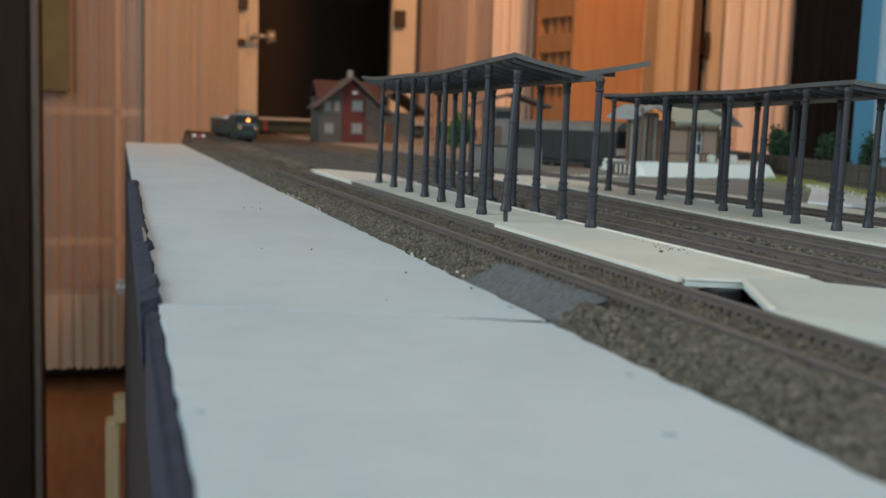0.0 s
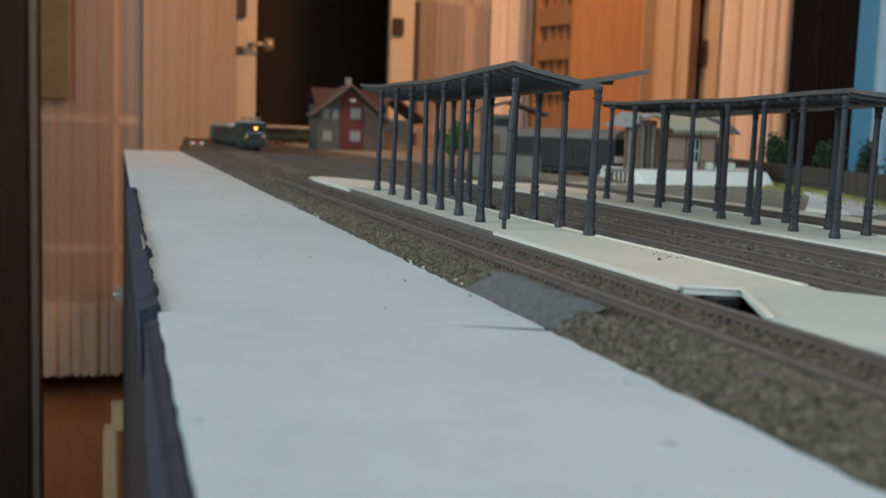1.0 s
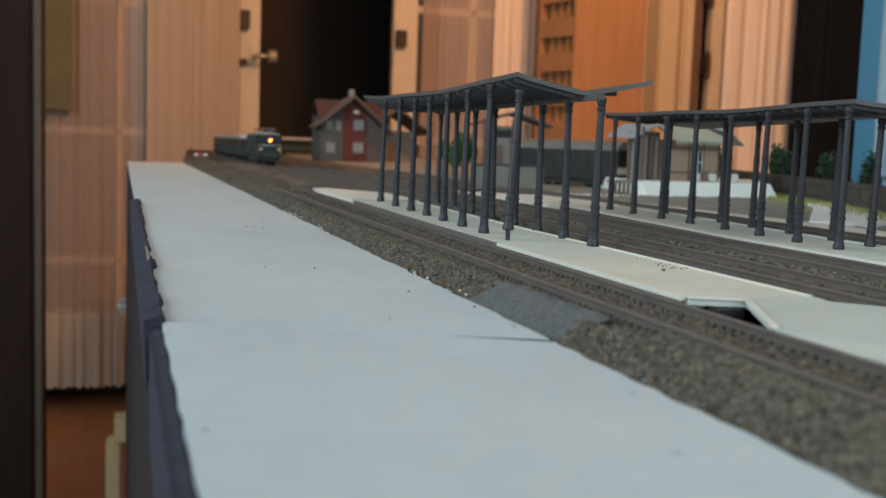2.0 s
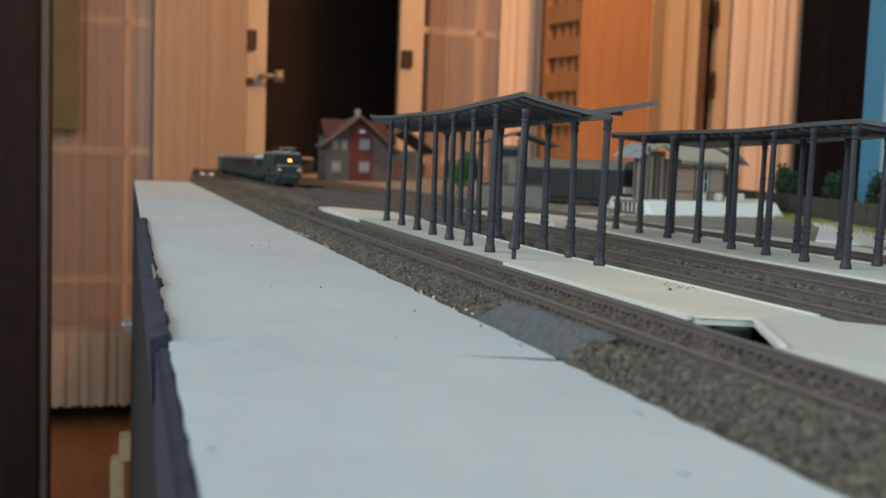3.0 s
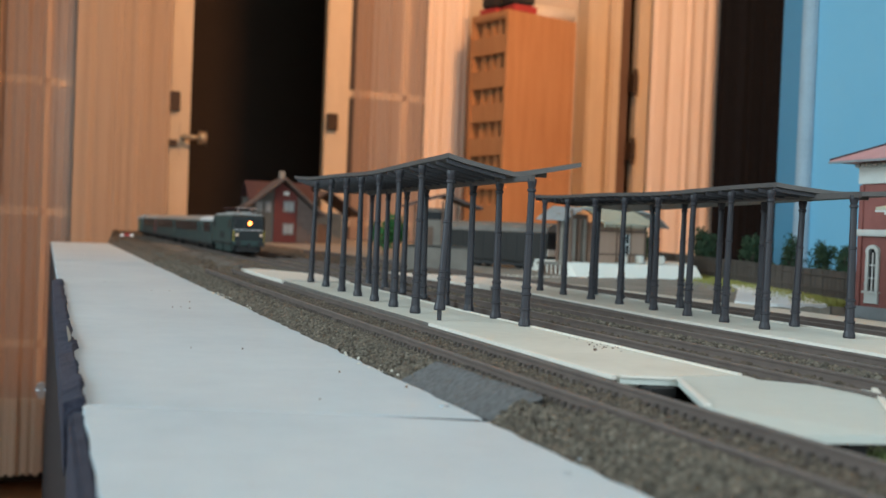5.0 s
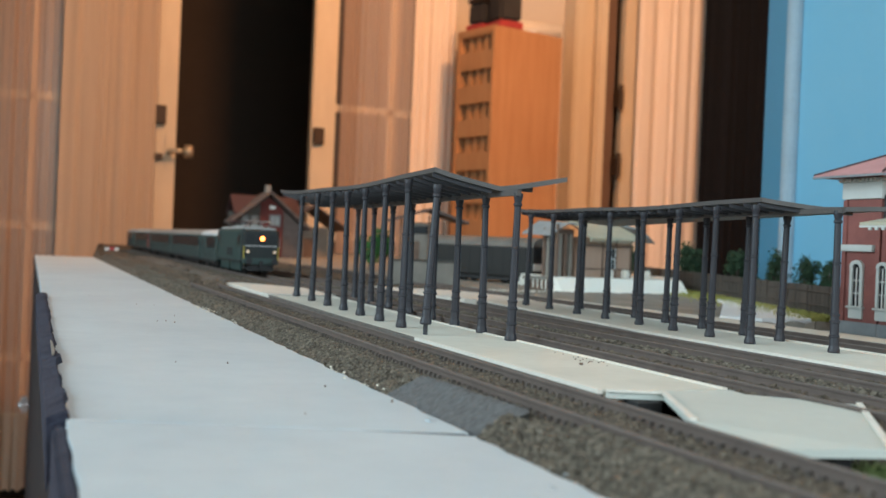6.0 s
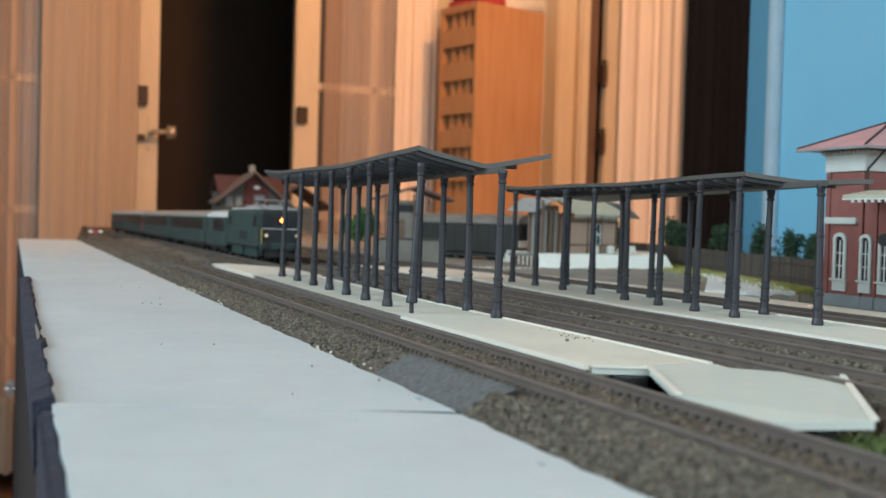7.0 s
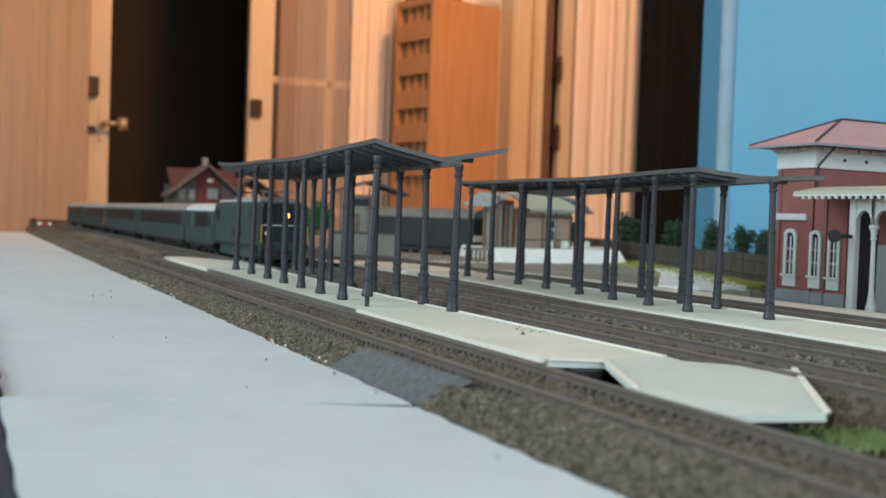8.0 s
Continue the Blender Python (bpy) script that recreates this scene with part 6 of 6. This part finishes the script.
def build_scenery():
    # fence running from behind the station to the hut
    t = thing("wooden_fence", "long dark brown wooden fence of upright boards", "fence")
    n = 88
    ax, ay, bxx, by = 0.409, 0.437, 0.640, 1.02
    dirv = Vector((bxx - ax, by - ay, 0))
    ang = math.degrees(math.atan2(dirv.y, dirv.x))
    step = dirv.length / n
    me = mesh_of(bx(-step * 0.47, step * 0.47, -0.0006, 0.0006, 0, 0.0185, bevel=0.0002), "board", FENCE)
    for i in range(n):
        c = new("board", me)
        c.parent = t
        c.matrix_basis = pose(ax + dirv.x * (i + 0.5) / n, ay + dirv.y * (i + 0.5) / n, -0.003 + rng.uniform(-0.0002, 0.0003), rng.uniform(-2, 2), 0, ang)
    for z in (0.004, 0.012):
        bm = bmesh.new()
        nrm = Vector((dirv.y, -dirv.x, 0)).normalized()
        a, b = Vector((ax, ay, z)) - nrm * 0.0012, Vector((bxx, by, z)) - nrm * 0.0012
        rod(bm, a, b, 0.0005, 5)
        part("rail", bm, FENCE, t)
    # grass verge, white road card
    r = random.Random(17)
    verts, faces = [], []
    for _ in range(9000):
        u = r.random() ** 1.7
        off = abs(r.gauss(0, 0.013)) + 0.002
        nrm = Vector((-dirv.y, dirv.x, 0)).normalized()
        p = Vector((ax, ay, -0.0022)) + dirv * u + nrm * off
        hgt, wd, a = r.uniform(0.0010, 0.0034), 0.0005, r.uniform(0, 6.28)
        k = len(verts)
        lean = Vector((r.uniform(-1, 1), r.uniform(-1, 1), 0)) * 0.0010
        verts += [(p.x - wd * math.cos(a), p.y - wd * math.sin(a), p.z), (p.x + wd * math.cos(a), p.y + wd * math.sin(a), p.z), (p.x + lean.x, p.y + lean.y, p.z + hgt)]
        faces.append((k, k + 1, k + 2))
    nb = 60
    for i in range(nb + 1):
        p = Vector((ax, ay, -0.0018)) + dirv * (i / nb)
        k = len(verts)
        wv = 0.018 + 0.007 * noise.noise(Vector((i * 0.3, 0, 0)))
        nrm = Vector((-dirv.y, dirv.x, 0)).normalized()
        verts += [tuple(p + nrm * 0.0005), tuple(p + nrm * wv - Vector((0, 0, 0.0006)))]
        if i:
            faces.append((k - 2, k - 1, k + 1, k))
    me = bpy.data.meshes.new("grass")
    me.from_pydata(verts, [], faces)
    me.materials.append(GRASS)
    tagged(new("grass", me), "yellow-green static grass along the fence", "grass", kind="stuff")
    verts, faces = [], []
    for _ in range(2200):
        u = r.random()
        x, y = 0.134 + 0.016 * u + r.gauss(0, 0.002), 0.137 - 0.006 * u + r.gauss(0, 0.0045)
        hgt, wd, a = r.uniform(0.0006, 0.0016), 0.00025, r.uniform(0, 6.28)
        k = len(verts)
        verts += [(x - wd * math.cos(a), y - wd * math.sin(a), -0.006), (x + wd * math.cos(a), y + wd * math.sin(a), -0.006), (x + r.uniform(-1, 1) * 0.001, y + r.uniform(-1, 1) * 0.001, -0.006 + hgt)]
        faces.append((k, k + 1, k + 2))
    me = bpy.data.meshes.new("grass_tufts")
    me.from_pydata(verts, [], faces)
    me.materials.append(GRASS_DRY)
    tagged(new("grass_tufts", me), "green grass tufts beside the crossing plate", "grass", kind="stuff")
    bm = bmesh.new()
    prism(bm, [(0.334, 0.452), (0.352, 0.441), (0.384, 0.441), (0.478, 0.580), (0.500, 0.640), (0.462, 0.630), (0.435, 0.585)], -0.0035, -0.0008)
    solid("road_plate", bm, ROAD_WHITE, "white card road surface by the fence", "road", "structure")
    # trees behind the fence and by the kiosk
    for i, (x, y, h, rr) in enumerate(((0.580, 0.709, 0.043, 0.0105), (0.580, 0.671, 0.042, 0.0105), (0.575, 0.642, 0.034, 0.009), (0.590, 0.845, 0.045, 0.0145), (0.590, 0.774, 0.044, 0.0135))):
        build_tree(x, y, h, rr, LEAF, 60 + i, "small dark green model tree behind the fence")
    bm = bmesh.new()
    for i in range(16):
        u = i / 15
        leaf_crown(bm, (0.535 + 0.085 * u, 0.60 + 0.30 * u, 0.005), 0.009, 0.008, 170, 0.0014, 90 + i)
    solid("hedge", bm, LEAF, "dark green uneven hedge behind the fence", "hedge")
    for i, (x, y, h, rr) in enumerate(((0.378, 1.15, 0.052, 0.016), (0.430, 1.12, 0.050, 0.020), (0.355, 1.12, 0.046, 0.014), (0.560, 0.905, 0.046, 0.013))):
        build_tree(x, y, h, rr, LEAF_BRIGHT if i < 3 else LEAF, 120 + i, "bright green model tree beside the kiosk" if i < 3 else "dark green model tree beside the hut")
    # little red and white buffer stop lamp at the far end of the board
    t = thing("buffer_stop", "small white buffer stop with a red lamp", "buffer stop", at=pose(0.113, 1.62, -0.004) @ Matrix.Scale(0.68, 4))
    part("beam", bx(-0.014, 0.014, -0.002, 0.002, 0.008, 0.014, bevel=0.0006), WHITE, t)
    for x in (-0.011, 0.011):
        part("post", bx(x - 0.0016, x + 0.0016, -0.001, 0.006, 0, 0.0079), BROWN_WOOD, t)
        part("end_lamp", bx(x - 0.003, x + 0.003, -0.0035, -0.0021, 0.0085, 0.0135, bevel=0.0005), ROAD_WHITE, t)
    part("red_lamp", bx(-0.006, 0.006, -0.004, -0.0021, 0.0085, 0.0150, bevel=0.001), RED, t, "red lamp box")
    # blue sky board behind the scenery, folded at its far end
    t = thing("sky_board", "plain sky-blue backdrop board standing behind the layout", "backdrop", kind="structure")
    part("panel", bx(0.650, 0.656, 0.02, 0.784, -0.004, 0.75), SKY_BLUE, t)
    # the flap's turned angle is also shaded by its deeper blue
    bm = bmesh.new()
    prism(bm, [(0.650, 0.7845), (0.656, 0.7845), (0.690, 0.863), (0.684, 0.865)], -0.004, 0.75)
    part("end_flap", bm, SKY_FOLD_SHADE, t, "end flap in a deeper blue for the fold's shade")
    bm = bmesh.new()
    rod(bm, (0.647, 0.7800, -0.004), (0.647, 0.7800, 0.75), 0.0075, 14)
    part("edge_tube", bm, EDGE_GREY, t, "grey rounded seam")


build_room()
build_doors()
build_cabinet()
build_base()
build_board()
build_canopies()
loco, loco_length = build_loco()
coaches = []
for roof_mat, coach_label, red_door, coach_length in ((ROOF_PALE, "short dark green van with a pale roof", False, 0.094), (ROOF_TAN, "long dark green coach with a tan roof", False, 0.232),
                                                      (ROOF_TAN, "long dark green coach with a tan roof", False, 0.232), (ROOF_GREY, "dark green coach with a red door and grey roof", True, 0.232),
                                                      (ROOF_GREY, "dark green coach with a grey roof", False, 0.232)):
    coaches.append(build_coach(roof_mat, coach_label, red_door, coach_length))
build_station()
build_house()
build_kiosk()
build_wagon()
build_hut()
build_scenery()
build_platforms()
build_ground()
build_track(T1, 0.045, 0.67, 0.95, "weathered brown railway track on grey ballast")
build_track(T2, 0.06, ARC_Y, 0.95, "weathered brown railway track used by the train")
build_track(T3, 0.06, 1.3, 0.95, "weathered brown railway track beside the far platform")
build_track(T4, 0.06, 1.2, 0.9, "dark railway track before the station platform")
build_curve()


def roll_wheels(vehicle, radius):
    """Turn every wheel of a vehicle by the way it has gone."""
    wheels = [c for p in [vehicle] + list(vehicle.children) for c in p.children if c.name.startswith("wheel")]
    for c in wheels:
        x, y, z = c.location
        side = 1 if x < 0 else -1
        rows = []
        for i in range(141):
            t = 8.0 * i / 140
            gone = front_of_train(0.0) - front_of_train(t)
            rows.append((t, pose(x, y, z, side * math.degrees(gone / radius), 0, 0 if side > 0 else 180)))
        walk(c, rows)


def motions():
    walk(loco, vehicle_rows(0.0, loco_length))
    roll_wheels(loco, 0.0062)
    s = loco_length + 0.004
    for coach, length in coaches:
        walk(coach, vehicle_rows(s, length))
        roll_wheels(coach, 0.0050)
        s += length + 0.005


motions()
